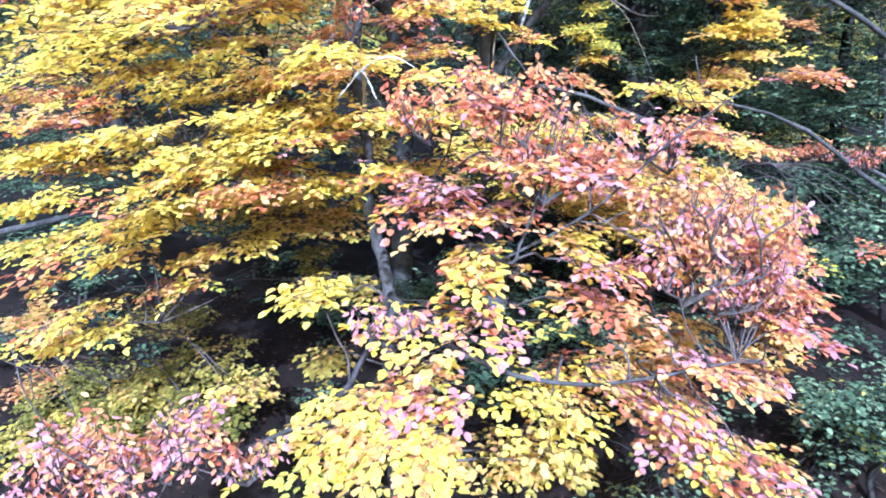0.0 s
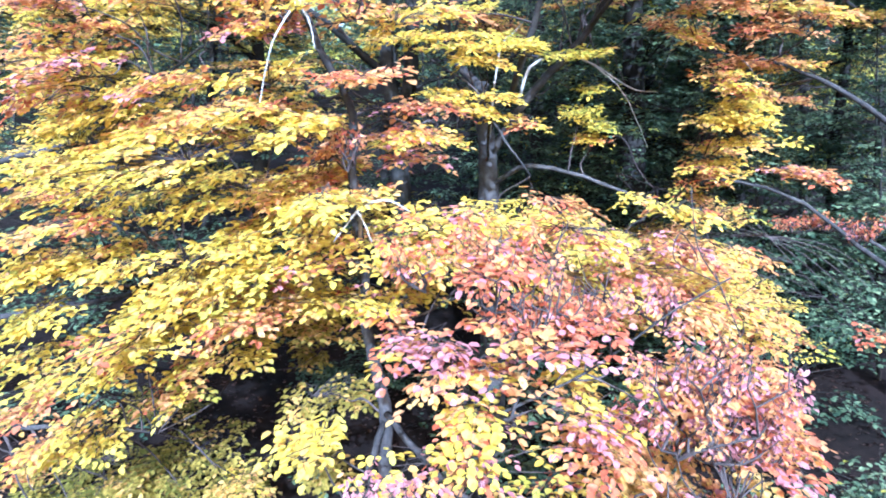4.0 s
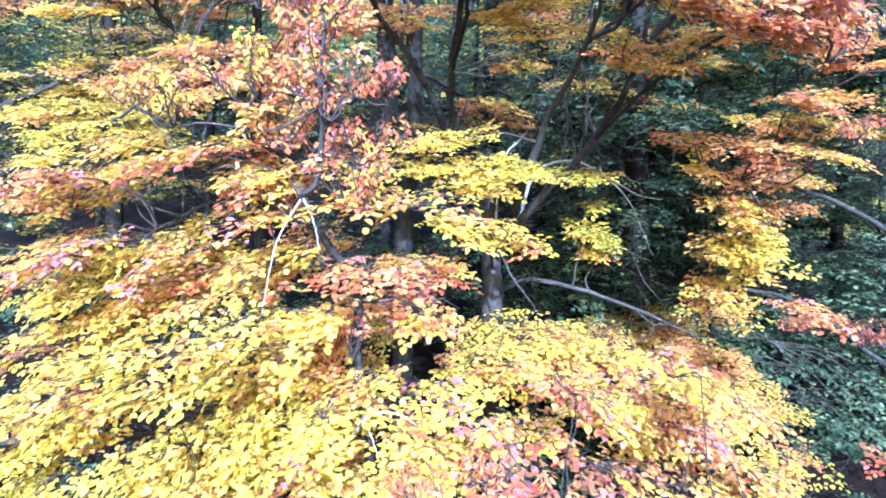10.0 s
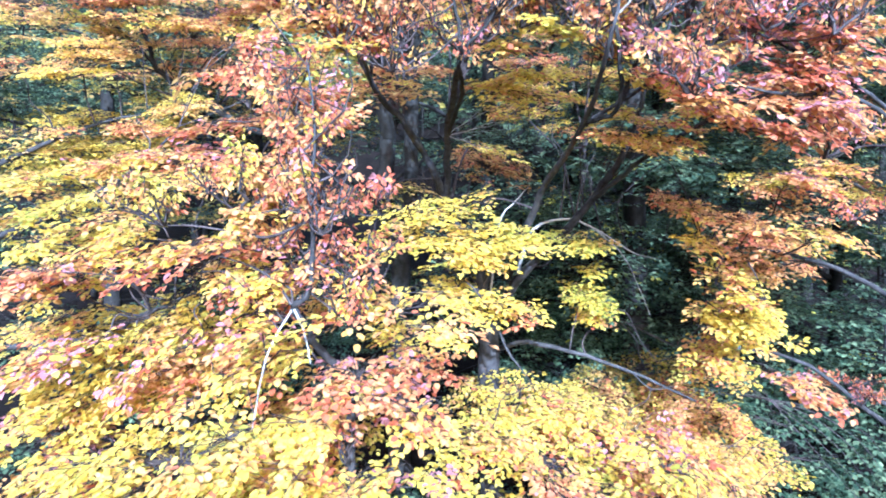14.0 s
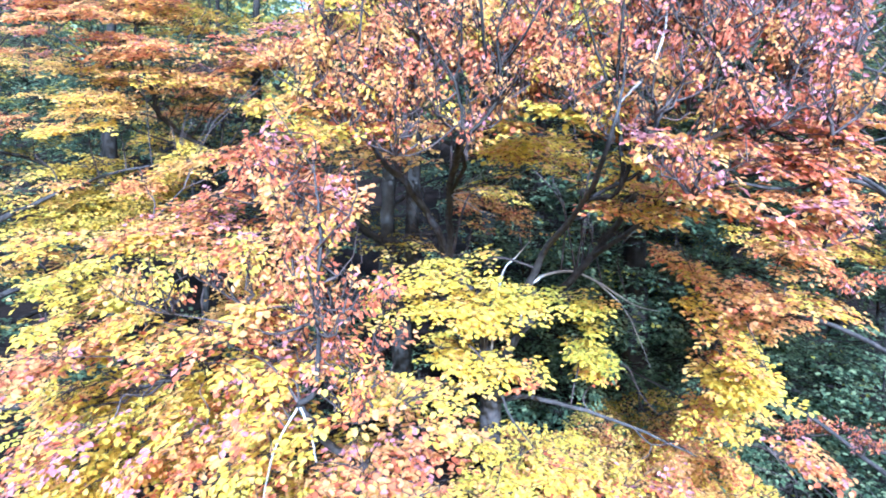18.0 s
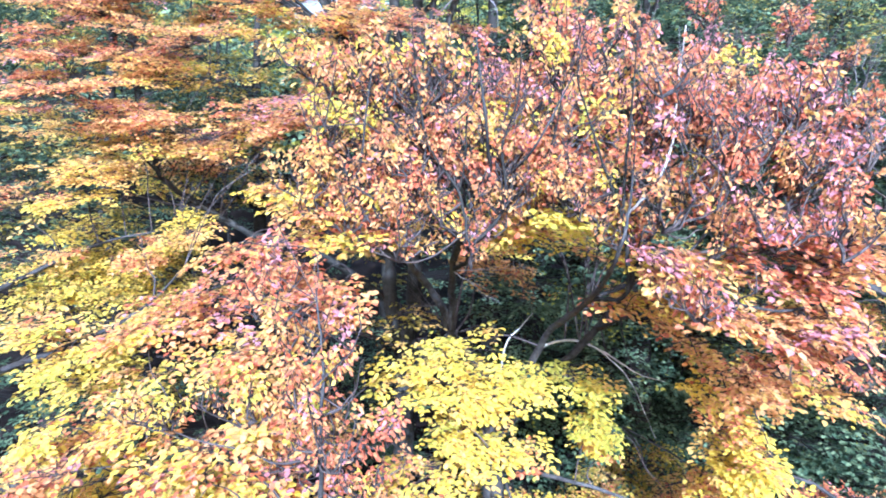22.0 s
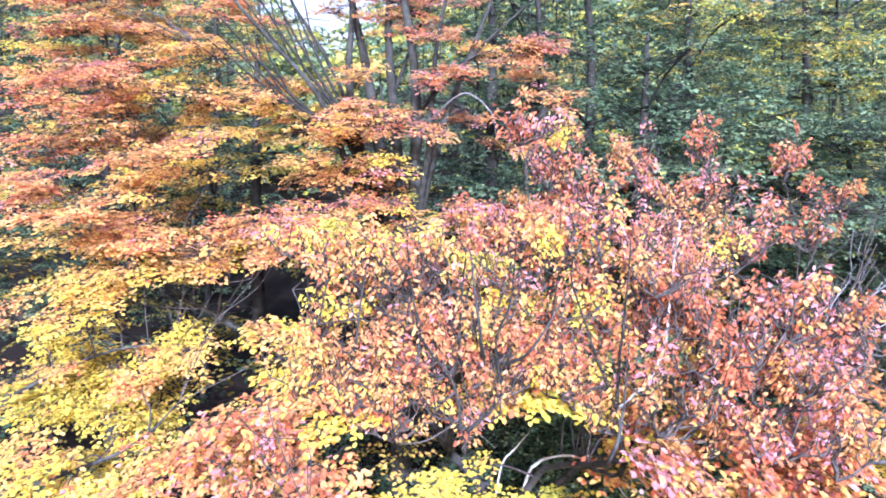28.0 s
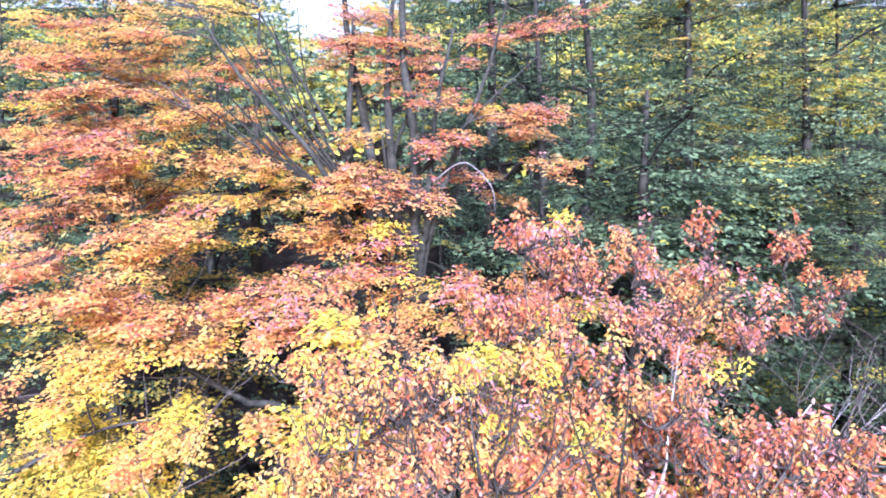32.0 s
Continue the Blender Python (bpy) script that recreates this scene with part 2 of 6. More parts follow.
def kinds_for(rng, mix, n, sprays=None, spots=None):
    """Leaf kinds for n leaves of a mix such as 'YO', its first letter leading; sprays: the leaf count of each spray, which then turns as a whole."""
    weights = {1: (1.0,), 2: (0.62, 0.38), 3: (0.46, 0.32, 0.22), 4: (0.34, 0.26, 0.2, 0.2)}[len(mix)]
    out = []
    for j, count in enumerate(sprays or [n]):
        share = np.zeros(len(LEAF_ORDER))
        lead = rng.choice(len(mix), p=weights)
        if spots is not None:
            cell = int(spots[j][0] // 0.24 * 73 + spots[j][2] // 0.3 * 179 + spots[j][1] // 0.5 * 283) % 997
            lead = random.Random(cell).choices(range(len(mix)), weights)[0]
        for i, (letter, w) in enumerate(zip(mix, weights)):
            w = w if sprays is None else 0.3 * w + 0.7 * (i == lead)
            for k, v in MIX[letter].items():
                share[LEAF_ORDER.index(k)] += w * v
        share /= share.sum()
        if sprays is not None:
            main = rng.choice(len(LEAF_ORDER), p=share)
            share *= 0.38
            share[main] += 0.62
        out.append(rng.choice(len(LEAF_ORDER), size=count, p=share / share.sum()))
    return np.concatenate(out)


# ---- far sky sheet ----
# added sheet; its own glow whitens the sky behind the woods
m, nt, n, bsdf = nodes_of("bright_sky_sheet")
glow = n.new("ShaderNodeEmission")
haze = noise_of(nt, 0.004)
tone = ramp_of(nt, [(0.3, (0.80, 0.84, 0.92)), (0.7, (0.95, 0.96, 1.0))])
nt.links.new(haze.outputs["Fac"], tone.inputs[0])
nt.links.new(tone.outputs[0], glow.inputs[0])
glow.inputs[1].default_value = 0.55
nt.links.new(glow.outputs[0], n["Material Output"].inputs[0])
arc = [(1450 * math.sin(a), 1450 * math.cos(a)) for a in np.linspace(-1.0, 1.0, 17)]
cv = [(x, y, z) for z in (-50, 1100) for x, y in arc]
cf = [(i, i + 1, i + 18, i + 17) for i in range(16)]
tagged(new("backdrop", mesh_of("backdrop", cv, cf, [m])), label="glowing white sheet in place of bright sky behind the woods", category="sky", kind="structure")

# ---- ground ----
def ground_height(x, y):
    rise = 0.0
    if y > 5.0:
        rise = 0.32 * (min(y, 34.0) - 5.0)
    if y > 34.0:
        notch = 1 - 0.25 * math.exp(-((x / y + 0.20) / 0.09) ** 2)
        rise += 0.60 * notch * (min(y, 126.0) - 34.0)
    near = max(0.0, 1 - (abs(x) + abs(y)) / 120)
    bumps = 0.22 * noise.noise(Vector((x * 0.35, y * 0.35, 0))) + 0.07 * noise.noise(Vector((x * 1.3, y * 1.3, 3)))
    return rise + near * bumps


axis_x = np.concatenate((np.linspace(-900, -60, 12), np.linspace(-50, -12, 16), np.linspace(-11, 11, 89), np.linspace(12, 50, 16), np.linspace(60, 900, 12)))
axis_y = np.concatenate((np.linspace(-900, -40, 12), np.linspace(-30, 0, 16), np.linspace(0.3, 20, 90), np.linspace(21, 126, 50), np.linspace(150, 1500, 12)))
gv = [(x, y, ground_height(x, y)) for y in axis_y for x in axis_x]
nx = len(axis_x)
gf = [(j * nx + i, j * nx + i + 1, (j + 1) * nx + i + 1, (j + 1) * nx + i) for j in range(len(axis_y) - 1) for i in range(nx - 1)]
ground = tagged(new("ground", mesh_of("ground", gv, gf, [SHADED_SOIL])), label="leaf-strewn woodland slope with the trees' shade in its dark colour", category="ground", kind="structure")


# ---- trees ----
class Tree:
    """A beech: trunk and limbs as lines of x, y, z, radius; boughs are hung on the nearest limb."""

    def __init__(self, label, base, bark=BARK, group="beeches on the slope", seed=1):
        self.rng = np.random.default_rng(seed)
        self.bark = bark
        self.top = thing("beech_tree", *base, label, "tree", group)
        self.nodes = []

    def limb(self, *points, name="limb", label="", mat=None, sides=9):
        line = smooth_line(points)
        line[:, :3] += self.rng.normal(size=(len(line), 3)) * np.minimum(line[:, 3:4] * 0.25, 0.008)
        self.nodes.extend(line.tolist())
        v, f = tube(line, sides, self.rng, 0.05)
        return part(name, mesh_of(name, v, f, [mat or self.bark]), self.top, label)


    def fan(self, base, tips, seed, label="fan of thin bare grey twigs", radius=0.011, mat=None):
        """One bare branch: from its base a stem to each tip, forking into finer twigs on the way."""
        rng = np.random.default_rng(seed)
        base = np.array(base)
        segs = []
        for tip in tips:
            tip = np.array(tip)
            long = np.linalg.norm(tip - base)
            bow = base * 0.5 + tip * 0.5 + rng.normal(size=3) * 0.07 * long
            run = [(1 - t) ** 2 * base + 2 * t * (1 - t) * bow + t * t * tip + rng.normal(size=3) * 0.008 for t in np.linspace(0, 1, 9)]
            for i in range(8):
                segs.append((*run[i], *run[i + 1], radius * (1 - 0.11 * i), radius * (0.89 - 0.11 * i)))
            for i in (2, 3, 4, 5, 6, 7):
                way = (run[i] - run[i - 1]) / np.linalg.norm(run[i] - run[i - 1])
                off = way + rng.normal(size=3) * (0.55, 0.35, 0.4)
                a, b = run[i] + off * long * rng.uniform(0.07, 0.14), run[i] + (off * 1.4 + way) * long * rng.uniform(0.10, 0.17)
                segs.append((*run[i], *a, radius * 0.4, radius * 0.3))
                segs.append((*a, *b, radius * 0.3, radius * 0.15))
        v, f = prisms(np.array(segs))
        return part("branch", quads_mesh("branch", v, f, [mat or TWIG]), self.top, label)


SINGLES, SHAPES, SINGLE_NEARER = [], {}, 3.5


def leaf_shape(kind):
    """The mesh that single leaves of one kind share."""
    if kind not in SHAPES:
        SHAPES[kind] = quads_mesh("leaf", LEAF_SHAPE, LEAF_FACES, [LEAF[LEAF_ORDER[kind]]])
    return SHAPES[kind]


def bough(tree, x, y, z, w, h, style, mix, fill=1.0):
    """A leafy bough w wide and h high about (x, y, z): S lies in flat layers, U stands in upright shoots."""
    rng = tree.rng
    centre = np.array((x, y, z))
    nodes = np.array(tree.nodes)
    gap = nodes[:, :3] - centre
    cost = np.linalg.norm(gap, axis=1) + np.maximum(gap[:, 2] - 0.05, 0) * 1.5
    root = nodes[int(np.argmin(cost))]
    depth = min(1.0, 0.45 * w + 0.2) if style == "S" else min(0.7, 0.3 * w + 0.17)
    heart = centre + (0, depth * 0.35, -h * (0.1 if style == "S" else 0.45))
    near = max(0.0, min(1.0, (6.2 - y) / 1.4))
    fall = -0.26 * near * max(-1.0, min(1.0, x / 2.0)) + rng.normal() * (0.05 if y < 7.6 else 0.11)
    # the branch that carries it
    far = np.linalg.norm(heart - root[:3])
    r0 = min(root[3] * 0.75, 0.006 + 0.006 * far)
    run = [(*root[:3], r0)]
    for t in (0.25, 0.5, 0.75):
        bow = math.sin(math.pi * t) * (0.10 if style == "S" else -0.06) * far
        run.append((*(root[:3] * (1 - t) + heart * t + rng.normal(size=3) * 0.045 * far + (0, 0, bow)), r0 * (1 - t) + 0.0045 * t))
    line = smooth_line(run + [(*heart, 0.0045)], 4)
    bv, bf = tube(line, 6)
    bv, bf = np.array(bv), [f for f in bf]
    goal = (1650 if style == "S" and y < 6.6 else 1950 if style == "S" else 950) * w * h * fill + 20
    layers = max(1, round(h / 0.19))
    plates = [(rng.uniform(-0.2, 0.2) * w, rng.uniform(0.75, 1.2) * w, rng.normal() * 0.04) for _ in range(layers)]
    count, sticks, sets = 0, [], []
    stems = []
    if style == "U":
        for k in range(max(3, int(w / 0.14))):
            u = max(-1.0, min(1.0, rng.uniform(-1, 1)))
            stems.append((u, 0.0, rng.uniform(-0.5, 0.5) * depth, 1.0 - 0.5 * u * u + rng.normal() * 0.18))
            a, c = heart, centre + (u * w * 0.5, stems[-1][2], h * 0.5 * stems[-1][3])
            m = centre + (u * w * 0.34, stems[-1][2] * 0.6, -h * 0.2)
            run = [(1 - t) ** 2 * a + 2 * t * (1 - t) * m + t * t * c for t in np.linspace(0, 1, 7)]
            stout = 0.0105 + 0.004 * min(1.0, h)
            run = [q + rng.normal(size=3) * 0.022 * min(i, 4) * h for i, q in enumerate(run)]
            sticks.append(np.array([(*run[i], *run[i + 1], stout * (1 - 0.13 * i), stout * (0.87 - 0.13 * i)) for i in range(6)]))
            for i in (2, 3, 4):
                tip = run[i] + np.array((rng.normal() * 0.28, -abs(rng.normal()) * 0.12, rng.uniform(0.35, 0.7))) * h * 0.55
                elbow = run[i] * 0.6 + tip * 0.4 + (np.sign(tip[0] - run[i][0]) * 0.05 * h, 0, 0)
                sticks.append(np.array([(*run[i], *elbow, stout * 0.5, stout * 0.4), (*elbow, *tip, stout * 0.4, stout * 0.18)]))
    while count < goal:
        while True:
            q = rng.uniform(-1, 1, 3)
            if q[0] ** 2 + q[2] ** 2 * (1 if style == "U" else 0.5) < 1:
                break
        if style == "S":
            k = min(layers - 1, math.floor((q[2] * 0.5 + 0.5) * layers))
            dx = plates[k][0] + q[0] * max(plates[k][1] - (0.28 if y < 5.3 else 0.42), 0.3 * plates[k][1]) * 0.5
            o = centre + (dx, q[1] * depth * 0.5 + 0.1, ((k + 0.5) / layers - 0.5) * h + plates[k][2] + fall * dx + (0.18 - 0.06 * near) * q[1] * depth + rng.normal() * (0.02 if y < 7.6 else 0.05))
            a = rng.normal() * 0.8 + 0.5 * q[0]
            way = np.array((math.sin(a), -math.cos(a), fall * math.sin(a) + rng.normal() * 0.09 - 0.10 - 0.12 * near))
            up = np.array((-fall + rng.normal() * 0.1, -0.36 + 0.12 * near + rng.normal() * 0.1, 1.0))
            got = spray_at(rng, o - way * 0.17, way, up, 0.19 + 0.05 * near, 0.10, size=0.064 if y < 6.6 else 0.056)
        else:
            u, _, dy, tall = stems[rng.integers(len(stems))]
            t = rng.uniform(0.12, 1.0)
            a, c = heart, centre + (u * w * 0.5, dy, h * 0.5 * tall - 0.1)
            m = centre + (u * w * 0.34, dy * 0.6, -h * 0.2)
            o = (1 - t) ** 2 * a + 2 * t * (1 - t) * m + t * t * c
            turn = rng.uniform(0, 2 * math.pi)
            lean = 0.25 + 0.5 * (1 - t)
            way = np.array((lean * math.cos(turn) + 0.25 * u, lean * math.sin(turn) - 0.1, 1.0))
            got = spray_at(rng, o, way, np.array((rng.normal() * 0.7, -1.0, 0.3)), 0.55, 1.1, size=0.046, thin=0.14, scale=0.62)
        sets.append(got[:4])
        sticks.append(got[4])
        count += len(got[0])
        if style == "U":
            continue
        start = got[4][0, :3]
        bend = (heart + start) / 2 + rng.normal(size=3) * 0.03 + (0, 0, 0.02)
        sticks.append(np.array([(*heart, *bend, 0.0042, 0.0034), (*bend, *start, 0.0034, 0.0024)]))
    sv, sf = prisms(np.vstack(sticks))
    verts = np.vstack((bv, sv))
    faces = [tuple(f) for f in bf] + [tuple(int(i) + len(bv) for i in f) for f in sf]
    ob = part("bough", mesh_of("bough", verts, faces, [TWIG]), tree.top)
    at, along, nor, s = (np.concatenate([g[i] for g in sets]) for i in range(4))
    kinds = kinds_for(rng, mix, len(at), [len(g[0]) for g in sets], [g[0][0] for g in sets] if style == "U" else None)
    if y < SINGLE_NEARER and len(SINGLES) < 300:
        loose = rng.permutation(len(at))[:50]
        for k in loose:
            ax = along[k] / np.linalg.norm(along[k])
            side = np.cross(nor[k], ax)
            side /= np.linalg.norm(side)
            m = Matrix((ax, side, np.cross(ax, side))).transposed().to_4x4() @ Matrix.Scale(float(s[k]), 4)
            m.translation = at[k]
            one = new("leaf", leaf_shape(int(kinds[k])))
            one.parent = ob
            one.matrix_basis = m
            SINGLES.append(one)
        keep = np.ones(len(at), bool)
        keep[loose] = False
        at, along, nor, s, kinds = at[keep], along[keep], nor[keep], s[keep], kinds[keep]
    leaves = leaves_mesh("leaves", at, along, nor, s, kinds, 0.7 if style == "U" else 1.0)
    lv = new("leaves", leaves)
    lv.parent = ob
    tagged(lv, kind="stuff")


A = Tree("slender young beech with yellow and rust-pink autumn leaves", (-0.35, 4.9, 0), seed=11)
A.limb((-0.35, 4.9, -0.14, 0.063), (-0.42, 4.76, 1.4, 0.056), (-0.434, 4.62, 2.24, 0.05), (-0.574, 4.62, 2.8, 0.045), (-0.588, 4.62, 3.22, 0.042),
       (-0.686, 4.62, 3.892, 0.038), (-0.672, 4.592, 4.48, 0.034), (-0.84, 4.2, 4.858, 0.028), (-0.952, 3.99, 5.152, 0.024), name="trunk")
A.limb((-0.952, 3.99, 5.152, 0.022), (-0.826, 3.92, 5.306, 0.018), (-0.798, 3.85, 5.936, 0.014), (-0.784, 3.85, 6.3, 0.01), (-0.84, 3.92, 6.72, 0.006))
A.limb((-0.952, 3.99, 5.152, 0.008), (-1.12, 3.948, 4.83, 0.006), (-1.204, 3.92, 4.368, 0.003), label="bleached dead twig", mat=DEAD, sides=6)
A.limb((-0.952, 3.99, 5.152, 0.009), (-0.868, 3.948, 4.97, 0.007), (-0.826, 3.92, 4.788, 0.004), label="bleached dead twig", mat=DEAD, sides=6)
A.limb((-0.588, 4.62, 3.08, 0.028), (-0.14, 4.06, 2.8, 0.017), (0.35, 3.5, 2.45, 0.012), (0.462, 3.388, 2.59, 0.009), (0.63, 3.332, 3.08, 0.005))
A.limb((0.35, 3.5, 2.45, 0.010), (0.84, 3.36, 2.73, 0.008), (1.19, 3.08, 3.08, 0.006), (1.47, 2.94, 3.29, 0.004))
A.limb((-0.434, 4.62, 2.17, 0.028), (0.14, 3.92, 1.82, 0.02), (0.84, 3.64, 1.68, 0.014), (1.82, 3.64, 1.82, 0.008))
A.limb((-0.434, 4.62, 2.1, 0.028), (-0.7, 3.78, 1.54, 0.017), (-1.4, 3.08, 1.33, 0.008))

B = Tree("grey-barked beech forking into spreading limbs with yellow and rust leaves", (0.7, 7.84, 0.91), seed=12)
B.limb((0.7, 7.84, 0.56, 0.182), (0.658, 7.7, 2.52, 0.147), (0.616, 7.56, 4.13, 0.133), (0.602, 7.56, 4.76, 0.119), (0.532, 7.56, 5.6, 0.098), name="trunk")
B.limb((0.532, 7.56, 5.53, 0.060), (0.112, 7.56, 6.02, 0.055), (-0.07, 7, 6.51, 0.045), (-0.392, 6.44, 6.958, 0.036), (-0.672, 5.95, 7.238, 0.030),
       (-0.84, 5.6, 7.84, 0.020), (-1.05, 5.32, 8.33, 0.010))
B.limb((0.112, 7.56, 6.02, 0.050), (0.098, 6.72, 6.86, 0.040), (0.224, 5.67, 7.35, 0.030), (0.504, 5.46, 7.7, 0.022), (0.77, 5.32, 8.12, 0.014), (0.952, 5.18, 8.61, 0.008))
B.limb((0.224, 5.67, 7.35, 0.020), (0.14, 5.46, 7.84, 0.014), (-0.07, 5.32, 8.4, 0.008))
B.limb((0.602, 7.56, 4.62, 0.066), (1.12, 7.28, 5.39, 0.055), (1.75, 7.14, 6.048, 0.045), (2.1, 6.58, 6.72, 0.035), (2.17, 6.16, 7.28, 0.022), (2.38, 5.88, 7.98, 0.010))
B.limb((0.84, 7.28, 5.25, 0.045), (1.092, 6.44, 6.132, 0.038), (1.274, 5.18, 6.636, 0.024), (1.232, 4.27, 7, 0.016), (1.302, 4.2, 7.35, 0.010), (1.4, 4.34, 7.84, 0.004))
B.limb((1.82, 7, 6.16, 0.030), (2.24, 6.02, 6.58, 0.024), (2.94, 5.18, 6.93, 0.016), (3.78, 4.9, 7.14, 0.008))
B.limb((0.224, 5.67, 7.35, 0.022), (0.36, 4.85, 7.55, 0.017), (0.30, 4.2, 7.9, 0.012), (0.22, 4.05, 8.5, 0.005))
B.limb((0.36, 4.85, 7.55, 0.013), (0.62, 4.2, 7.75, 0.010), (0.85, 3.9, 8.2, 0.005))
B.limb((-0.672, 5.95, 7.238, 0.020), (-0.70, 5.1, 7.4, 0.015), (-0.62, 4.5, 7.8, 0.010), (-0.5, 4.2, 8.4, 0.005))
B.limb((-0.70, 5.1, 7.4, 0.012), (-0.95, 4.7, 7.75, 0.008), (-1.1, 4.5, 8.2, 0.004))
B.limb((1.274, 5.18, 6.636, 0.020), (1.85, 4.6, 7.0, 0.014), (2.15, 4.4, 7.6, 0.009), (2.3, 4.4, 8.3, 0.004))

# bare and bleached branches
A.limb((-0.62, 4.62, 3.5, 0.016), (-0.56, 4.2, 3.66, 0.013), (-0.533, 3.85, 3.69, 0.011), (-0.60, 3.82, 3.60, 0.007), (-0.68, 3.8, 3.49, 0.004), name="branch", label="bleached dead branch", mat=DEAD, sides=6)
A.limb((-0.533, 3.85, 3.69, 0.009), (-0.48, 3.83, 3.60, 0.006), (-0.43, 3.8, 3.49, 0.003), name="branch", label="bleached dead branch", mat=DEAD, sides=6)
A.limb((-0.533, 3.85, 3.69, 0.009), (-0.42, 3.8, 3.75, 0.007), (-0.30, 3.78, 3.75, 0.005), (-0.18, 3.76, 3.68, 0.003), name="branch", label="bleached dead branch", mat=DEAD, sides=6)
B.limb((0.95, 7.4, 5.2, 0.022), (1.16, 7.5, 5.8, 0.02), (1.59, 7.5, 5.96, 0.017), (1.97, 7.5, 5.83, 0.013), (2.45, 7.5, 5.53, 0.009), (2.75, 7.4, 5.45, 0.004), name="branch", label="pale bare branch", mat=DEAD, sides=6)
B.limb((1.97, 7.5, 5.83, 0.011), (2.3, 7.45, 5.5, 0.008), (2.48, 7.4, 5.1, 0.005), (2.62, 7.4, 4.75, 0.003), name="branch", label="pale bare branch", mat=DEAD, sides=6)
B.limb((0.62, 7.45, 4.9, 0.016), (0.73, 7.2, 5.88, 0.012), (0.91, 7.2, 6.14, 0.009), (1.08, 7.2, 6.33, 0.004), name="branch", label="pale bare branch", mat=DEAD, sides=6)
B.limb((0.6, 7.5, 4.6, 0.02), (0.56, 6.4, 4.85, 0.016), (0.70, 6.0, 4.53, 0.012), (0.93, 6.0, 4.21, 0.006), name="branch", sides=6)
B.limb((0.62, 7.56, 4.3, 0.035), (1.18, 7.0, 4.46, 0.028), (2.26, 7.0, 4.12, 0.02), (3.0, 7.0, 3.78, 0.01), name="branch", sides=7)
B.limb((2.26, 7.0, 4.12, 0.012), (2.45, 6.9, 3.95, 0.009), (2.75, 6.85, 4.0, 0.004), name="branch", sides=6)

C = Tree("beech with low layered sheets of bright yellow leaves", (-6.9, 7.4, 0.75), seed=13)
C.limb((-6.9, 7.4, 0.5, 0.18), (-6.8, 7.2, 2.4, 0.15), (-6.7, 7.2, 4.4, 0.12), (-6.6, 7.0, 6.4, 0.09), (-6.4, 7.1, 8.2, 0.05), (-6.2, 7.2, 9.6, 0.02), name="trunk")
C.limb((-6.8, 7.2, 2.2, 0.06), (-5.0, 6.6, 2.7, 0.04), (-3.4, 6.0, 2.95, 0.026), (-2.2, 5.3, 3.25, 0.018), (-1.4, 5.0, 3.36, 0.008))
C.limb((-6.7, 7.2, 4.0, 0.055), (-5.2, 6.7, 4.4, 0.04), (-3.6, 6.2, 4.7, 0.028), (-2.6, 5.4, 5.0, 0.018), (-2.0, 5.0, 5.2, 0.008))
C.limb((-6.7, 7.2, 5.0, 0.055), (-5.4, 6.9, 5.6, 0.04), (-4.0, 6.6, 6.1, 0.026), (-3.2, 6.4, 6.5, 0.016), (-2.8, 6.4, 6.9, 0.007))
C.limb((-6.6, 7.1, 6.0, 0.05), (-5.4, 7.4, 6.7, 0.035), (-4.4, 7.6, 7.2, 0.02), (-3.4, 7.6, 7.4, 0.008))
C.limb((-6.8, 7.2, 1.3, 0.05), (-4.8, 6.2, 1.6, 0.032), (-3.4, 5.5, 1.8, 0.02), (-2.4, 5.0, 1.9, 0.009))

E = Tree("tall many-stemmed old beech with thinning orange leaves", (-0.7, 9.8, 1.54), bark=OLD_BARK, seed=14)
E.limb((-0.7, 9.8, 1.12, 0.208), (-0.672, 9.8, 3.5, 0.174), (-0.644, 9.66, 5.88, 0.156), name="trunk")
E.limb((-0.672, 9.73, 5.32, 0.128), (-0.868, 9.52, 6.44, 0.117), (-0.868, 9.66, 7.84, 0.107), (-1.008, 9.8, 10.08, 0.096), (-1.26, 9.94, 11.62, 0.080), (-1.61, 10.08, 13.44, 0.053), (-1.82, 10.08, 16.1, 0.021))
E.limb((-0.616, 9.66, 5.6, 0.128), (-0.462, 9.24, 6.44, 0.117), (-0.42, 9.1, 8.12, 0.107), (-0.378, 8.96, 10.08, 0.091), (-0.392, 8.96, 11.2, 0.075), (-0.588, 9.1, 13.16, 0.053), (-0.42, 9.24, 16.1, 0.021))
E.limb((-0.42, 9.1, 8.68, 0.060), (-0.21, 8.68, 9.8, 0.050), (-0.07, 8.68, 11.48, 0.035), (0.21, 8.82, 12.88, 0.020))
E.limb((-0.91, 9.66, 8.12, 0.071), (-1.33, 9.24, 9.52, 0.050), (-1.82, 8.68, 10.85, 0.040), (-2.856, 8.4, 12.04, 0.025), (-3.5, 8.4, 13.02, 0.012))
E.limb((-0.98, 9.66, 9.24, 0.050), (-1.54, 9.38, 11.06, 0.035), (-2.24, 9.24, 12.32, 0.025), (-3.22, 9.52, 13.86, 0.010))
E.limb((-0.7, 9.66, 6.16, 0.071), (-1.68, 9.1, 6.93, 0.060), (-2.45, 8.68, 7.28, 0.053), (-2.856, 8.54, 7.392, 0.048), (-3.92, 8.4, 8.092, 0.040), (-4.13, 8.4, 8.54, 0.030),
       (-4.34, 8.4, 9.1, 0.020), (-4.48, 8.54, 10.08, 0.010))
E.limb((-3.92, 8.4, 8.092, 0.020), (-4.62, 8.26, 8.82, 0.014), (-5.6, 8.4, 9.38, 0.008))
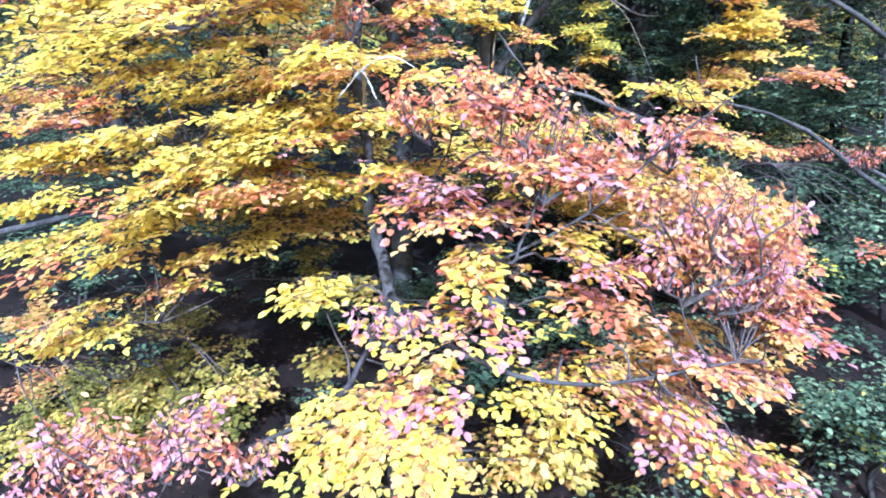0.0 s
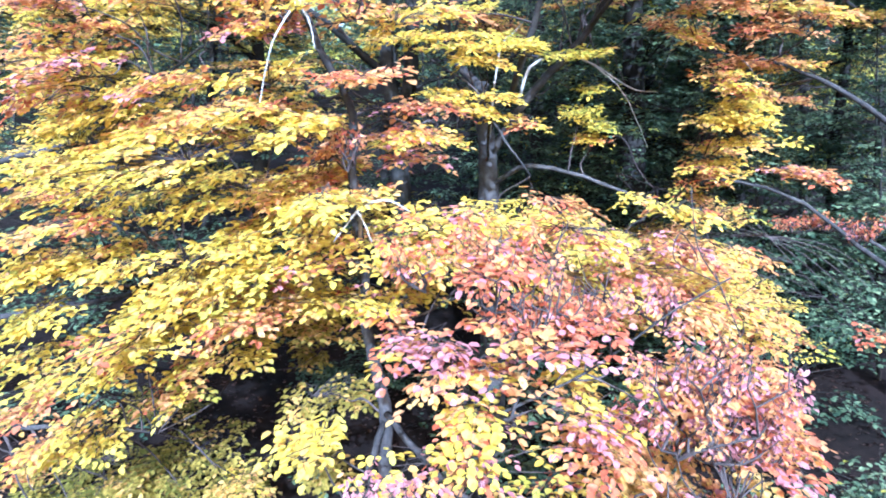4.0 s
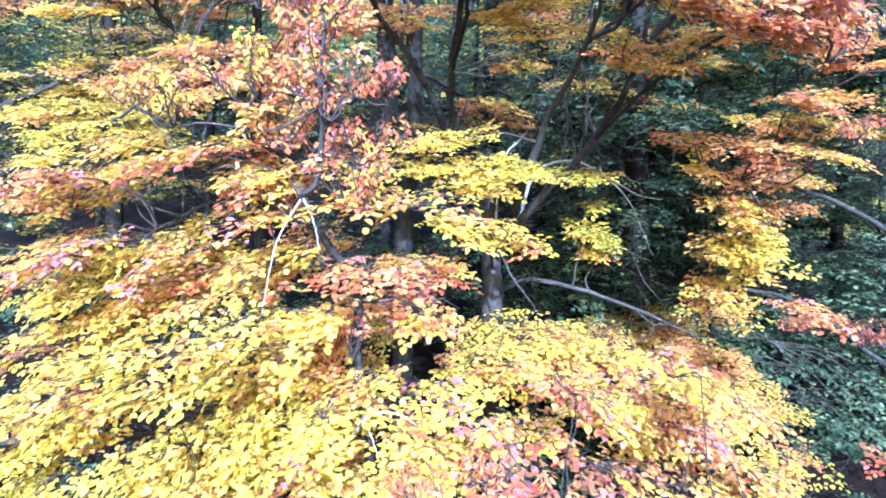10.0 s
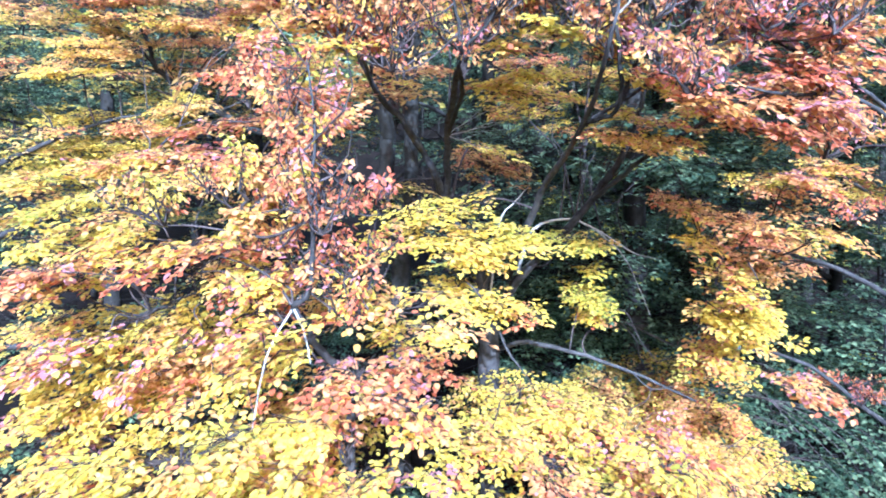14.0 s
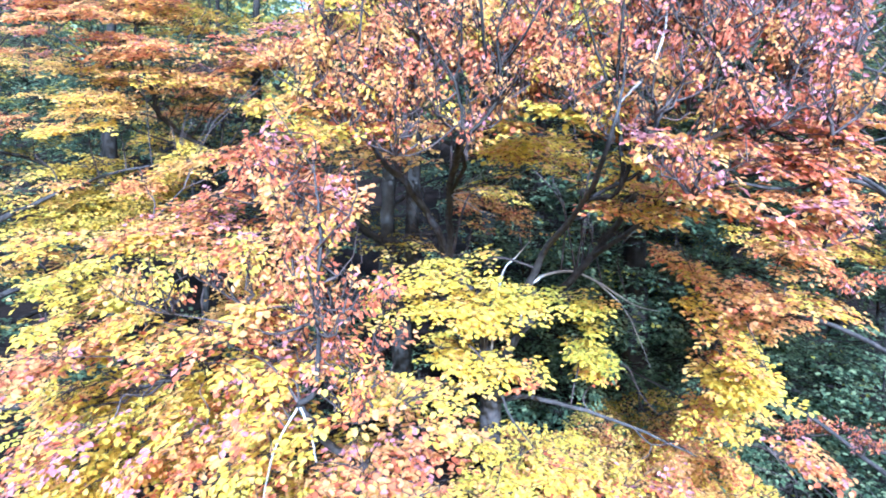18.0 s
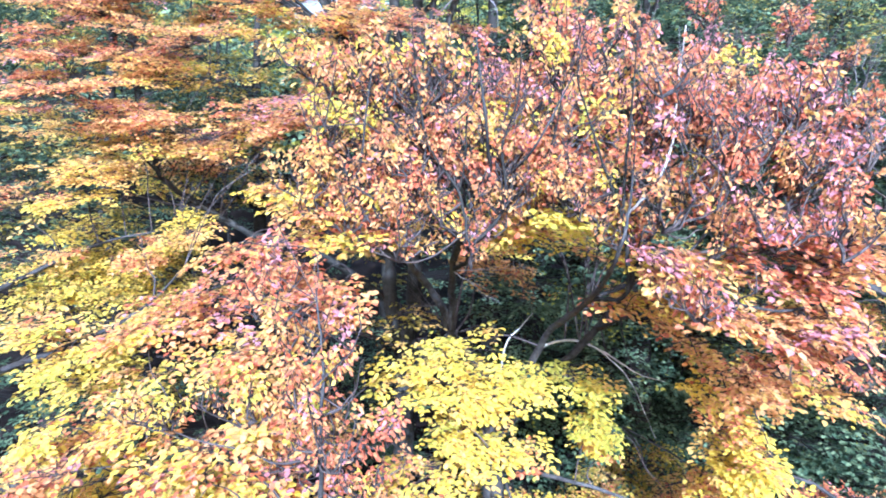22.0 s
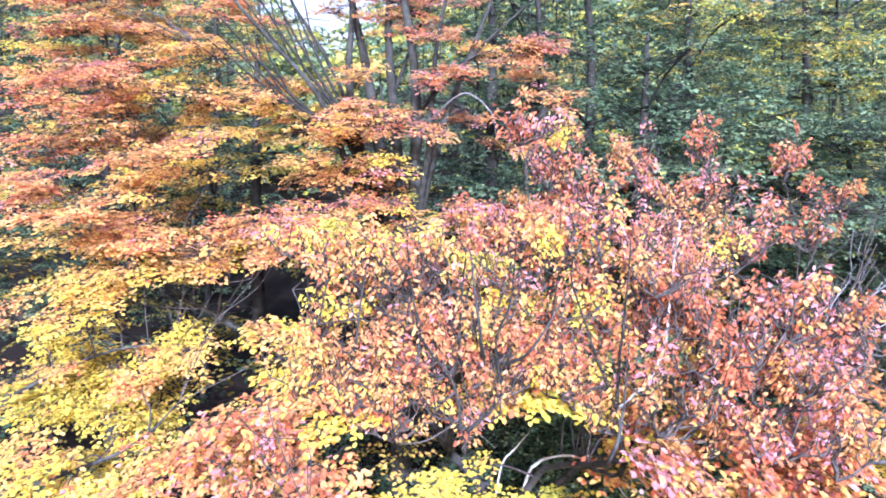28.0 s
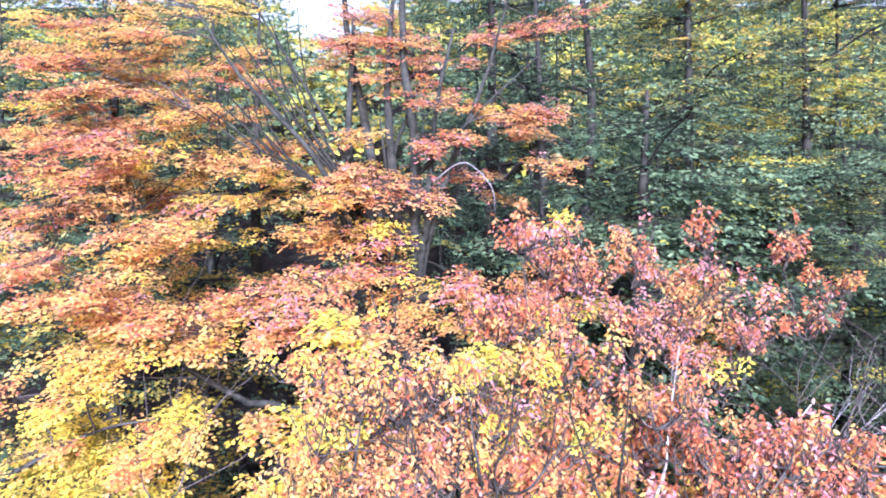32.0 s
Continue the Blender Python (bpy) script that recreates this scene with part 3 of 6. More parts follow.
E.limb((-1.008, 9.8, 10.36, 0.050), (-0.63, 9.52, 11.48, 0.030), (-0.14, 9.38, 12.6, 0.015))
E.limb((-0.378, 8.96, 10.64, 0.040), (0.56, 8.96, 11.62, 0.025), (1.54, 9.24, 12.6, 0.012))
E.limb((-0.378, 8.96, 10.3, 0.012), (0.28, 8.26, 10.75, 0.010), (0.672, 7.84, 10.4, 0.006), (0.74, 7.77, 10.05, 0.003), label="pale bare branch", mat=GREY_TWIG, sides=6)

E.limb((-0.85, 9.6, 7.4, 0.11), (-1.15, 9.6, 9.4, 0.09), (-1.5, 9.7, 11.0, 0.07), (-1.45, 9.8, 13.5, 0.03))
E.limb((-0.45, 9.2, 7.8, 0.09), (-0.66, 9.2, 10.0, 0.08), (-0.82, 9.2, 12.0, 0.06), (-0.7, 9.3, 14.0, 0.02))
E.limb((-0.4, 9.1, 8.4, 0.07), (-0.2, 9.0, 9.6, 0.06), (0.15, 9.0, 10.8, 0.05), (0.7, 9.1, 12.2, 0.03), (1.1, 9.2, 13.6, 0.012))
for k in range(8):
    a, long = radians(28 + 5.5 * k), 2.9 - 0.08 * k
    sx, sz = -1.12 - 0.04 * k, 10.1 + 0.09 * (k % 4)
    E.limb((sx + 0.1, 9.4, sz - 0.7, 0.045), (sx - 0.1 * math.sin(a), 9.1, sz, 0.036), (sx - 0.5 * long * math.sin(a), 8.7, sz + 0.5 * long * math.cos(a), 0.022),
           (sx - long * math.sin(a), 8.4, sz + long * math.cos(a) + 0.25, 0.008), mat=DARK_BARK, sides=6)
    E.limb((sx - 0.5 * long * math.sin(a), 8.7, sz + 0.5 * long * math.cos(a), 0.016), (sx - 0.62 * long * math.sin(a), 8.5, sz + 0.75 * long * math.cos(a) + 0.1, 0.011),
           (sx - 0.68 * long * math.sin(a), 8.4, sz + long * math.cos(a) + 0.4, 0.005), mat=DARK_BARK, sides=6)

F = Tree("beech reaching in with orange sprays and bare purple-grey twigs", (7, 7.56, 0.84), seed=15)
F.limb((7, 7.56, 0.42, 0.196), (7, 7.42, 3.08, 0.154), (6.72, 7.28, 5.6, 0.112), (6.44, 7, 7.84, 0.07), (6.16, 6.72, 10.36, 0.028), name="trunk")
F.limb((7, 7.42, 2.52, 0.049), (5.88, 7.7, 3.22, 0.035), (4.76, 7.7, 4.06, 0.025), (3.64, 7.42, 4.34, 0.017), (2.66, 7.28, 4.2, 0.007))
F.limb((6.86, 7.28, 3.92, 0.049), (5.46, 7, 4.9, 0.035), (4.06, 6.58, 5.46, 0.022), (2.8, 6.3, 5.6, 0.008))
F.limb((6.72, 7.28, 4.76, 0.049), (5.74, 7, 5.74, 0.034), (4.48, 6.72, 6.44, 0.014))
F.limb((6.72, 7.28, 5.46, 0.049), (5.04, 5.88, 6.3, 0.036), (3.5, 4.9, 6.75, 0.020), (2.44, 4.2, 6.62, 0.012), (1.8, 4.1, 6.72, 0.006))
F.limb((6.44, 7, 7.56, 0.042), (5.04, 5.6, 7.5, 0.024), (3.9, 4.9, 7.6, 0.014), (2.92, 4.66, 7.75, 0.008))
F.limb((5.04, 5.88, 6.3, 0.025), (3.36, 4.62, 6.72, 0.017), (2.1, 4.41, 7.28, 0.008))
F.limb((7, 7.42, 2.24, 0.056), (6.3, 7.84, 3.22, 0.035), (5.46, 7.98, 3.78, 0.017))

# bare twigs of the right beech
F.limb((3.5, 8.0, 4.1, 0.014), (2.58, 8.5, 4.57, 0.013), (2.79, 8.5, 4.32, 0.011), (2.87, 8.5, 3.99, 0.009), (3.1, 8.5, 3.67, 0.004), name="branch", label="thin bare branch", sides=6)
for k in range(6):
    F.limb((4.0 - 0.1 * k, 7.6 + 0.1 * k, 3.9 - 0.05 * k, 0.006), (4.35 + 0.05 * k, 7.5, 3.45 + 0.03 * k, 0.005), (4.75 + 0.1 * k, 7.4, 2.95 + 0.07 * k, 0.004), (5.2 + 0.06 * k, 7.3, 2.4 + 0.1 * k, 0.002),
           name="branch", label="thin bare branch", mat=TWIG, sides=5)
for k in range(7):
    sx, sz = 2.75 + 0.10 * k, 7.45 + 0.11 * k
    F.limb((sx + 1.0, 5.2, sz - 0.4, 0.008), (sx, 4.65, sz, 0.006), (sx + 0.3 - 0.06 * k, 4.6, sz + 0.3, 0.005), (sx + 0.62 - 0.1 * k, 4.55, sz + 0.66, 0.0025),
           name="branch", label="thin bare grey branch", mat=TWIG, sides=5)

F.fan((2.92, 4.66, 7.75), [(3.2, 4.6, 8.05), (3.45, 4.6, 8.25), (3.7, 4.65, 8.15), (3.35, 4.6, 8.5), (3.75, 4.6, 8.45)], 1, radius=0.007, mat=GREY_TWIG)
F.fan((1.80, 4.62, 8.25), [(1.84, 4.6, 8.75), (1.96, 4.6, 8.65)], 2, radius=0.005, mat=GREY_TWIG)
F.fan((2.25, 4.7, 8.2), [(2.2, 4.6, 8.9), (2.45, 4.6, 8.85), (2.7, 4.6, 8.75)], 3, radius=0.005)
F.fan((2.9, 4.8, 8.2), [(2.95, 4.7, 8.95), (3.2, 4.7, 8.9), (3.45, 4.7, 8.75)], 4, radius=0.005)
F.fan((2.4, 5.0, 7.3), [(2.9, 4.8, 7.6), (3.2, 4.7, 7.5), (2.8, 4.8, 7.9), (3.3, 4.7, 7.8)], 5)
B.fan((0.504, 5.46, 7.7), [(0.5, 5.2, 8.5), (0.75, 5.1, 8.5), (0.35, 5.2, 8.4)], 6, "fine grey-brown twigs", 0.013)
B.fan((0.14, 5.46, 7.84), [(0.0, 5.2, 8.5), (0.2, 5.1, 8.6), (-0.2, 5.2, 8.5)], 7, "fine grey-brown twigs", 0.013)
B.fan((-0.672, 5.95, 7.238), [(-0.75, 5.6, 8.0), (-0.5, 5.5, 7.9), (-0.95, 5.5, 7.9), (-0.6, 5.5, 8.2)], 8, "fine grey-brown twigs", 0.013)
B.fan((1.75, 7.14, 6.048), [(1.6, 6.6, 7.2), (2.1, 6.5, 7.1), (2.4, 6.4, 6.8)], 9, "fine grey-brown twigs", 0.013)
B.fan((1.274, 5.18, 6.636), [(1.6, 4.8, 7.5), (1.4, 4.8, 7.6), (1.9, 4.8, 7.3)], 10, "fine grey-brown twigs", 0.011)
B.fan((0.098, 6.72, 6.86), [(0.5, 6.2, 7.0), (0.8, 6.0, 6.9), (0.45, 6.1, 6.6)], 11, "pale bare twigs", 0.008, DEAD)
B.fan((0.112, 7.56, 6.02), [(-0.3, 6.9, 6.5), (-0.45, 6.8, 6.8), (-0.15, 6.8, 6.6)], 12, "fine grey-brown twigs", 0.012)

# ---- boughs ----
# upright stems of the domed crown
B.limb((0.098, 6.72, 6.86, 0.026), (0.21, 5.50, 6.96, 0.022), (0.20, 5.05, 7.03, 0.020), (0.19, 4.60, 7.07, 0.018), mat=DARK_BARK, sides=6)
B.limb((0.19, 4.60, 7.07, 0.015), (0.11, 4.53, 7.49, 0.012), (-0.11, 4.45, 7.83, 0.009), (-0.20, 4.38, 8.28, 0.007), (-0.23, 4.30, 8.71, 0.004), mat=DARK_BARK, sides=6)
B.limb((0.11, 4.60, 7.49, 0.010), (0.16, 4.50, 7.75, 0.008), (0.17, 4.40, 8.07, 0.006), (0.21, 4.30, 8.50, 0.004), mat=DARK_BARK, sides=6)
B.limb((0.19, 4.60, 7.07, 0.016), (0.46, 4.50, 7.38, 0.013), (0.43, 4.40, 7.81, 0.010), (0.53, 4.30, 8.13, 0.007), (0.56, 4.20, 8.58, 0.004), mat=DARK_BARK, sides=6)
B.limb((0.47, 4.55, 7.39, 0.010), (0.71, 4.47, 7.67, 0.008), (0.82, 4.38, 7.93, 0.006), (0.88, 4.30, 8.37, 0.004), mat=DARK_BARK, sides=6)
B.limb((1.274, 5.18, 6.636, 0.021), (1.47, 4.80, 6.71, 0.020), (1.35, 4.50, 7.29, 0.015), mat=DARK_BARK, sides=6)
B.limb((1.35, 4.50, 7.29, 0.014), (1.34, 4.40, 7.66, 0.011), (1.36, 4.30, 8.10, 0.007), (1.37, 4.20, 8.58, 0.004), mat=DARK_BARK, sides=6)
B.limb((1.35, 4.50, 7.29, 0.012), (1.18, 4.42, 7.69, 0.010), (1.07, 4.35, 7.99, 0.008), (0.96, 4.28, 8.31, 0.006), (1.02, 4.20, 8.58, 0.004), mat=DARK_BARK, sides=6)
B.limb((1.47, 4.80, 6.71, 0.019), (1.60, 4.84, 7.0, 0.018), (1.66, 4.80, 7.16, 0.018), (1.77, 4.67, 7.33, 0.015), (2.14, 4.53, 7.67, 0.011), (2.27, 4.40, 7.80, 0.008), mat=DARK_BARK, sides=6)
B.limb((2.15, 4.40, 7.60, 0.012), (2.27, 4.40, 7.64, 0.012), (2.42, 4.40, 7.87, 0.010), (2.61, 4.40, 8.12, 0.007), (2.77, 4.40, 8.31, 0.005), label="bleached dead branch", mat=DEAD, sides=6)
B.limb((1.85, 4.60, 7.00, 0.014), (2.25, 4.47, 7.12, 0.0135), (2.56, 4.40, 7.35, 0.013), (2.73, 4.40, 7.65, 0.010), (2.89, 4.40, 7.87, 0.008), (3.16, 4.40, 8.04, 0.005), label="bleached dead branch", mat=DEAD, sides=6)
B.limb((1.35, 4.50, 7.29, 0.011), (1.58, 4.42, 7.55, 0.0105), (1.69, 4.40, 7.86, 0.010), (1.73, 4.40, 8.25, 0.007), (1.80, 4.40, 8.72, 0.004), label="bleached dead branch", mat=DEAD, sides=6)
bough(A, 0.66, 5.04, 0.73, 1.07, 0.37, "S", "VG", 0.8)
bough(A, 1.03, 4.76, 0.74, 0.73, 0.23, "S", "VG", 0.8)
bough(A, -1.69, 3.01, 1.26, 1.10, 0.26, "U", "Q")
bough(A, 1.75, 3.22, 1.27, 0.93, 0.19, "S", "QY", 0.8)
bough(A, 1.48, 3.78, 1.27, 0.54, 0.18, "S", "OG", 0.8)
bough(A, 1.60, 3.22, 1.32, 0.99, 0.26, "S", "QY", 0.8)
bough(A, -0.01, 3.29, 1.32, 0.47, 0.24, "S", "YO", 0.8)
bough(A, 1.54, 4.62, 1.35, 1.07, 0.19, "S", "OG", 0.8)
bough(A, -0.71, 3.29, 1.35, 0.76, 0.30, "S", "Y", 0.8)
bough(A, -1.98, 3.01, 1.37, 0.58, 0.26, "U", "Q")
bough(A, -1.05, 3.01, 1.39, 0.72, 0.29, "U", "Q")
bough(A, -1.51, 2.94, 1.48, 1.19, 0.42, "U", "Q")
bough(A, -0.45, 3.22, 1.50, 1.11, 0.53, "S", "YO", 0.8)
bough(A, 0.69, 3.64, 1.51, 0.84, 0.32, "S", "YG", 0.8)
bough(A, -1.47, 3.15, 1.54, 0.76, 0.15, "S", "QY", 0.8)
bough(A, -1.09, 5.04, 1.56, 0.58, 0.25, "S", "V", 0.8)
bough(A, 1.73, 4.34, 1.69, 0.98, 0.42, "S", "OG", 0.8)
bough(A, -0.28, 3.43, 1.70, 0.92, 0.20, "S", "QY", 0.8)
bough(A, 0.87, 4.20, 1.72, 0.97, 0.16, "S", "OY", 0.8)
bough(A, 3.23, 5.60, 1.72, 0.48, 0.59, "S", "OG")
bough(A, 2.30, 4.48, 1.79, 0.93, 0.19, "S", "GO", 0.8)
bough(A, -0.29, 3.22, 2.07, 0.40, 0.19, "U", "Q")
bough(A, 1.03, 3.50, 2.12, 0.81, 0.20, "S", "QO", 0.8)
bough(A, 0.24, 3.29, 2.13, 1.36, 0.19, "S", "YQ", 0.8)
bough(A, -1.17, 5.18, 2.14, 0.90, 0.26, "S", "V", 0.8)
bough(A, 2.49, 4.48, 2.18, 0.54, 0.30, "U", "Q")
bough(A, -0.75, 3.50, 2.22, 0.64, 0.25, "S", "Y", 0.8)
bough(A, 1.70, 3.50, 2.22, 0.81, 0.24, "U", "Q")
bough(A, 2.05, 3.64, 2.35, 0.38, 0.35, "U", "Q")
bough(A, 0.47, 3.36, 2.39, 0.78, 0.16, "S", "QY", 0.8)
bough(A, 0.86, 3.50, 2.42, 0.67, 0.20, "S", "YQ", 0.8)
bough(A, 1.87, 3.78, 2.50, 1.09, 0.31, "S", "QO", 0.8)
bough(A, 0.15, 3.43, 2.51, 0.49, 0.13, "S", "YO", 0.8)
bough(A, 1.44, 3.36, 2.52, 1.23, 0.78, "U", "QO")
bough(A, 2.92, 5.32, 2.56, 0.76, 0.82, "S", "OY", 0.4)
bough(A, 0.95, 3.92, 2.60, 0.45, 0.29, "S", "YG", 0.8)
bough(A, 1.64, 3.50, 2.66, 0.28, 0.40, "U", "Q")
bough(A, 0.15, 3.36, 2.73, 0.78, 0.27, "S", "OQY", 0.8)
bough(A, -0.31, 3.78, 2.87, 0.54, 0.18, "S", "QY", 0.8)
bough(A, -0.82, 4.62, 2.99, 0.53, 0.26, "S", "YO", 0.8)
bough(A, -0.32, 3.99, 3.03, 0.73, 0.19, "S", "YQ", 0.8)
bough(A, 1.34, 3.36, 3.07, 0.65, 0.23, "U", "Q")
bough(A, -0.73, 4.62, 3.07, 0.67, 0.23, "S", "Y", 0.8)
bough(A, 1.19, 4.48, 3.11, 1.03, 0.19, "S", "QO", 0.8)
bough(A, 0.59, 3.29, 3.12, 1.14, 0.76, "U", "RO")
bough(A, -0.19, 4.48, 3.19, 0.78, 0.19, "S", "YO", 0.8)
bough(A, 0.76, 4.76, 3.20, 1.14, 0.23, "S", "PY", 0.8)
bough(A, -0.89, 4.13, 3.28, 0.79, 0.24, "S", "YP", 0.8)
bough(A, -0.08, 3.57, 3.31, 0.48, 0.31, "U", "RO")
bough(A, 0.06, 3.85, 3.32, 0.93, 0.26, "S", "Y", 0.8)
bough(A, 0.28, 3.43, 3.41, 0.30, 0.36, "U", "R")
bough(A, -0.60, 4.62, 3.46, 0.84, 0.19, "S", "YO", 0.8)
bough(A, -0.96, 4.48, 3.56, 0.78, 0.19, "S", "YO", 0.8)
bough(A, -0.11, 4.76, 3.58, 1.10, 0.18, "S", "YP", 0.8)
bough(A, -0.02, 3.92, 3.61, 1.09, 0.32, "S", "YP", 0.8)
bough(A, -0.75, 3.50, 3.77, 0.67, 0.20, "S", "Y", 0.8)
bough(A, -0.64, 4.06, 3.84, 0.94, 0.20, "S", "OY", 0.8)
bough(A, -1.14, 4.48, 3.85, 0.95, 0.22, "S", "YO", 0.8)
bough(A, -1.39, 4.76, 3.94, 1.01, 0.23, "S", "YO", 0.8)
bough(A, -1.76, 3.78, 4.11, 1.89, 0.34, "S", "Y", 0.8)
bough(A, -0.66, 4.20, 4.16, 0.20, 0.32, "U", "OR")
bough(A, -1.12, 5.18, 4.19, 1.00, 0.21, "S", "GY", 0.8)
bough(A, -0.92, 4.62, 4.21, 0.63, 0.42, "S", "OR", 0.8)
bough(A, -1.21, 5.18, 4.22, 1.00, 0.21, "S", "OY", 0.8)
bough(A, -1.34, 3.64, 4.35, 0.84, 0.18, "S", "YO", 0.8)
bough(A, -0.16, 4.76, 4.35, 0.69, 0.31, "S", "OP", 0.8)
bough(A, -0.84, 3.92, 4.37, 0.72, 0.26, "S", "Y", 0.8)
bough(A, -0.18, 4.20, 4.38, 0.65, 0.20, "S", "YO", 0.8)
bough(A, -0.06, 4.76, 4.55, 0.69, 0.20, "S", "OP", 0.8)
bough(A, -2.08, 4.76, 4.57, 1.14, 0.23, "S", "OR", 0.8)
bough(A, -0.54, 3.92, 4.67, 0.90, 0.20, "S", "OR", 0.8)
bough(A, -1.27, 4.20, 4.70, 0.89, 0.20, "S", "YO", 0.8)
bough(A, -1.43, 4.90, 4.73, 1.18, 0.20, "S", "YO", 0.8)
bough(A, -0.33, 4.06, 5.12, 1.13, 0.26, "S", "OY", 0.8)
bough(A, -1.21, 4.06, 5.14, 0.68, 0.37, "S", "YP", 0.8)
bough(A, -1.23, 4.20, 5.18, 0.73, 0.24, "U", "OR")
bough(A, -0.54, 3.92, 5.23, 0.64, 0.49, "U", "ROY")
bough(A, -1.39, 4.62, 5.30, 0.89, 0.26, "S", "OR", 0.8)
bough(A, -3.48, 5.32, 5.34, 1.01, 0.28, "S", "OP", 0.4)
bough(A, -1.23, 4.20, 5.39, 0.97, 0.20, "S", "YP", 0.8)
bough(A, -0.90, 4.20, 5.53, 0.57, 0.24, "U", "RO")
bough(A, -1.35, 4.34, 5.77, 0.50, 0.33, "U", "OP")
bough(A, -0.73, 3.71, 5.85, 0.64, 0.50, "U", "OR")
bough(A, -0.38, 3.85, 5.86, 0.33, 0.22, "U", "R")
bough(A, -1.35, 4.20, 5.99, 0.40, 0.41, "S", "OY", 0.8)
bough(A, -1.39, 4.62, 6.27, 0.71, 0.19, "S", "OR", 0.8)
bough(A, -0.83, 3.85, 6.31, 0.70, 1.00, "U", "ROY")
bough(A, -2.44, 5.60, 6.42, 1.83, 0.32, "S", "OP")
bough(A, -1.02, 4.34, 6.46, 0.46, 0.29, "U", "OR")
bough(A, -1.19, 4.48, 6.58, 0.93, 0.44, "S", "OR", 0.8)
bough(A, -1.35, 4.20, 6.72, 0.40, 0.36, "U", "RO")
bough(A, -2.07, 5.60, 6.80, 1.24, 0.28, "S", "OR")
bough(A, -1.21, 4.90, 6.87, 0.58, 0.20, "S", "OR", 0.8)
bough(A, -1.26, 4.62, 6.89, 0.49, 0.44, "U", "R")
bough(A, -1.86, 5.04, 7.04, 1.16, 0.24, "S", "OP", 0.8)
bough(A, -1.83, 5.88, 7.73, 0.79, 0.17, "S", "OY")
bough(B, 1.96, 6.44, 3.34, 2.10, 0.62, "S", "PYG")
bough(B, 1.02, 6.02, 3.37, 1.97, 0.46, "S", "YO")
bough(B, 1.63, 7.84, 3.44, 2.86, 0.45, "S", "YO")
bough(B, 2.55, 8.40, 3.47, 1.94, 0.40, "S", "VG")
bough(B, 2.81, 9.24, 3.55, 2.13, 0.44, "S", "VG")
bough(B, 0.43, 5.88, 3.68, 1.24, 0.34, "S", "YO")
bough(B, 1.48, 7.14, 3.69, 1.51, 0.34, "S", "YG")
bough(B, 0.94, 6.72, 3.78, 1.94, 0.32, "S", "YG")
bough(B, 1.09, 6.44, 3.87, 1.18, 0.22, "S", "YO")
bough(B, -0.02, 6.16, 4.74, 1.42, 0.25, "S", "YO", 0.85)
bough(B, 0.63, 6.16, 4.83, 0.89, 0.11, "S", "YO", 0.85)
bough(B, 0.90, 6.44, 4.89, 0.93, 0.10, "S", "YO", 0.85)
bough(B, 1.82, 6.86, 4.92, 0.67, 0.26, "S", "LY")
bough(B, 0.38, 6.02, 4.98, 0.87, 0.31, "S", "Y", 0.85)
bough(B, 1.73, 6.72, 5.07, 0.55, 0.32, "S", "LY")
bough(B, -0.01, 6.16, 5.17, 1.04, 0.18, "S", "Y", 0.85)
bough(B, 0.20, 6.16, 5.19, 0.62, 0.18, "S", "Y", 0.85)
bough(B, 1.72, 6.72, 5.36, 0.39, 0.16, "S", "LY")
bough(B, 0.39, 6.16, 5.52, 1.12, 0.28, "S", "Y", 0.85)
bough(B, 0.33, 6.16, 5.63, 1.24, 0.18, "S", "Y", 0.85)
bough(B, 0.70, 6.30, 5.66, 0.91, 0.18, "S", "YL", 0.85)
bough(B, 1.34, 6.44, 5.67, 1.05, 0.26, "S", "LY", 0.85)
bough(B, 0.09, 6.02, 5.67, 1.68, 0.35, "S", "Y", 0.85)
bough(B, -0.31, 6.02, 5.71, 1.16, 0.14, "S", "Y", 0.85)
bough(B, -0.14, 6.16, 6.00, 1.42, 0.32, "S", "Y", 0.85)
bough(B, -0.55, 6.86, 6.34, 1.25, 0.06, "S", "VY")
bough(B, 2.13, 5.60, 6.66, 0.81, 0.32, "S", "OY")
bough(B, 1.75, 5.74, 6.74, 0.33, 0.25, "S", "YO")
bough(B, 0.72, 8.68, 6.88, 1.67, 0.33, "S", "O")
bough(B, 1.89, 6.16, 7.05, 0.38, 0.24, "S", "YO")
bough(B, 2.15, 8.40, 7.14, 1.21, 0.08, "S", "YO")
bough(B, 0.78, 7.00, 7.16, 1.28, 0.04, "S", "YO")
bough(B, 0.21, 4.59, 7.09, 0.21, 0.40, "U", "OR", 0.83)
bough(B, 0.98, 6.16, 7.23, 1.12, 0.12, "S", "YO")
bough(B, 0.67, 6.02, 7.29, 0.75, 0.23, "S", "YO")
bough(B, 1.38, 4.56, 7.22, 0.72, 0.39, "U", "OY", 0.83)
bough(B, 0.83, 5.88, 7.36, 1.36, 0.23, "S", "YO")
bough(B, 1.48, 4.57, 7.26, 0.73, 0.53, "U", "RO", 0.83)
bough(B, 1.12, 7.00, 7.45, 1.61, 0.34, "S", "YO")
bough(B, -0.41, 4.54, 7.38, 0.92, 0.37, "U", "OY", 0.83)
bough(B, -1.36, 6.30, 7.58, 0.91, 0.30, "S", "YO")
bough(B, 0.42, 4.54, 7.52, 0.94, 0.40, "U", "ROY", 0.83)
bough(B, 1.95, 4.55, 7.49, 0.91, 0.54, "U", "ROY", 0.83)
bough(B, 0.99, 4.55, 7.50, 0.78, 0.41, "U", "ROY", 0.83)
bough(B, -0.98, 4.55, 7.54, 0.92, 0.50, "U", "OY", 0.83)
bough(B, 1.74, 4.55, 7.60, 0.73, 0.36, "U", "O", 0.83)
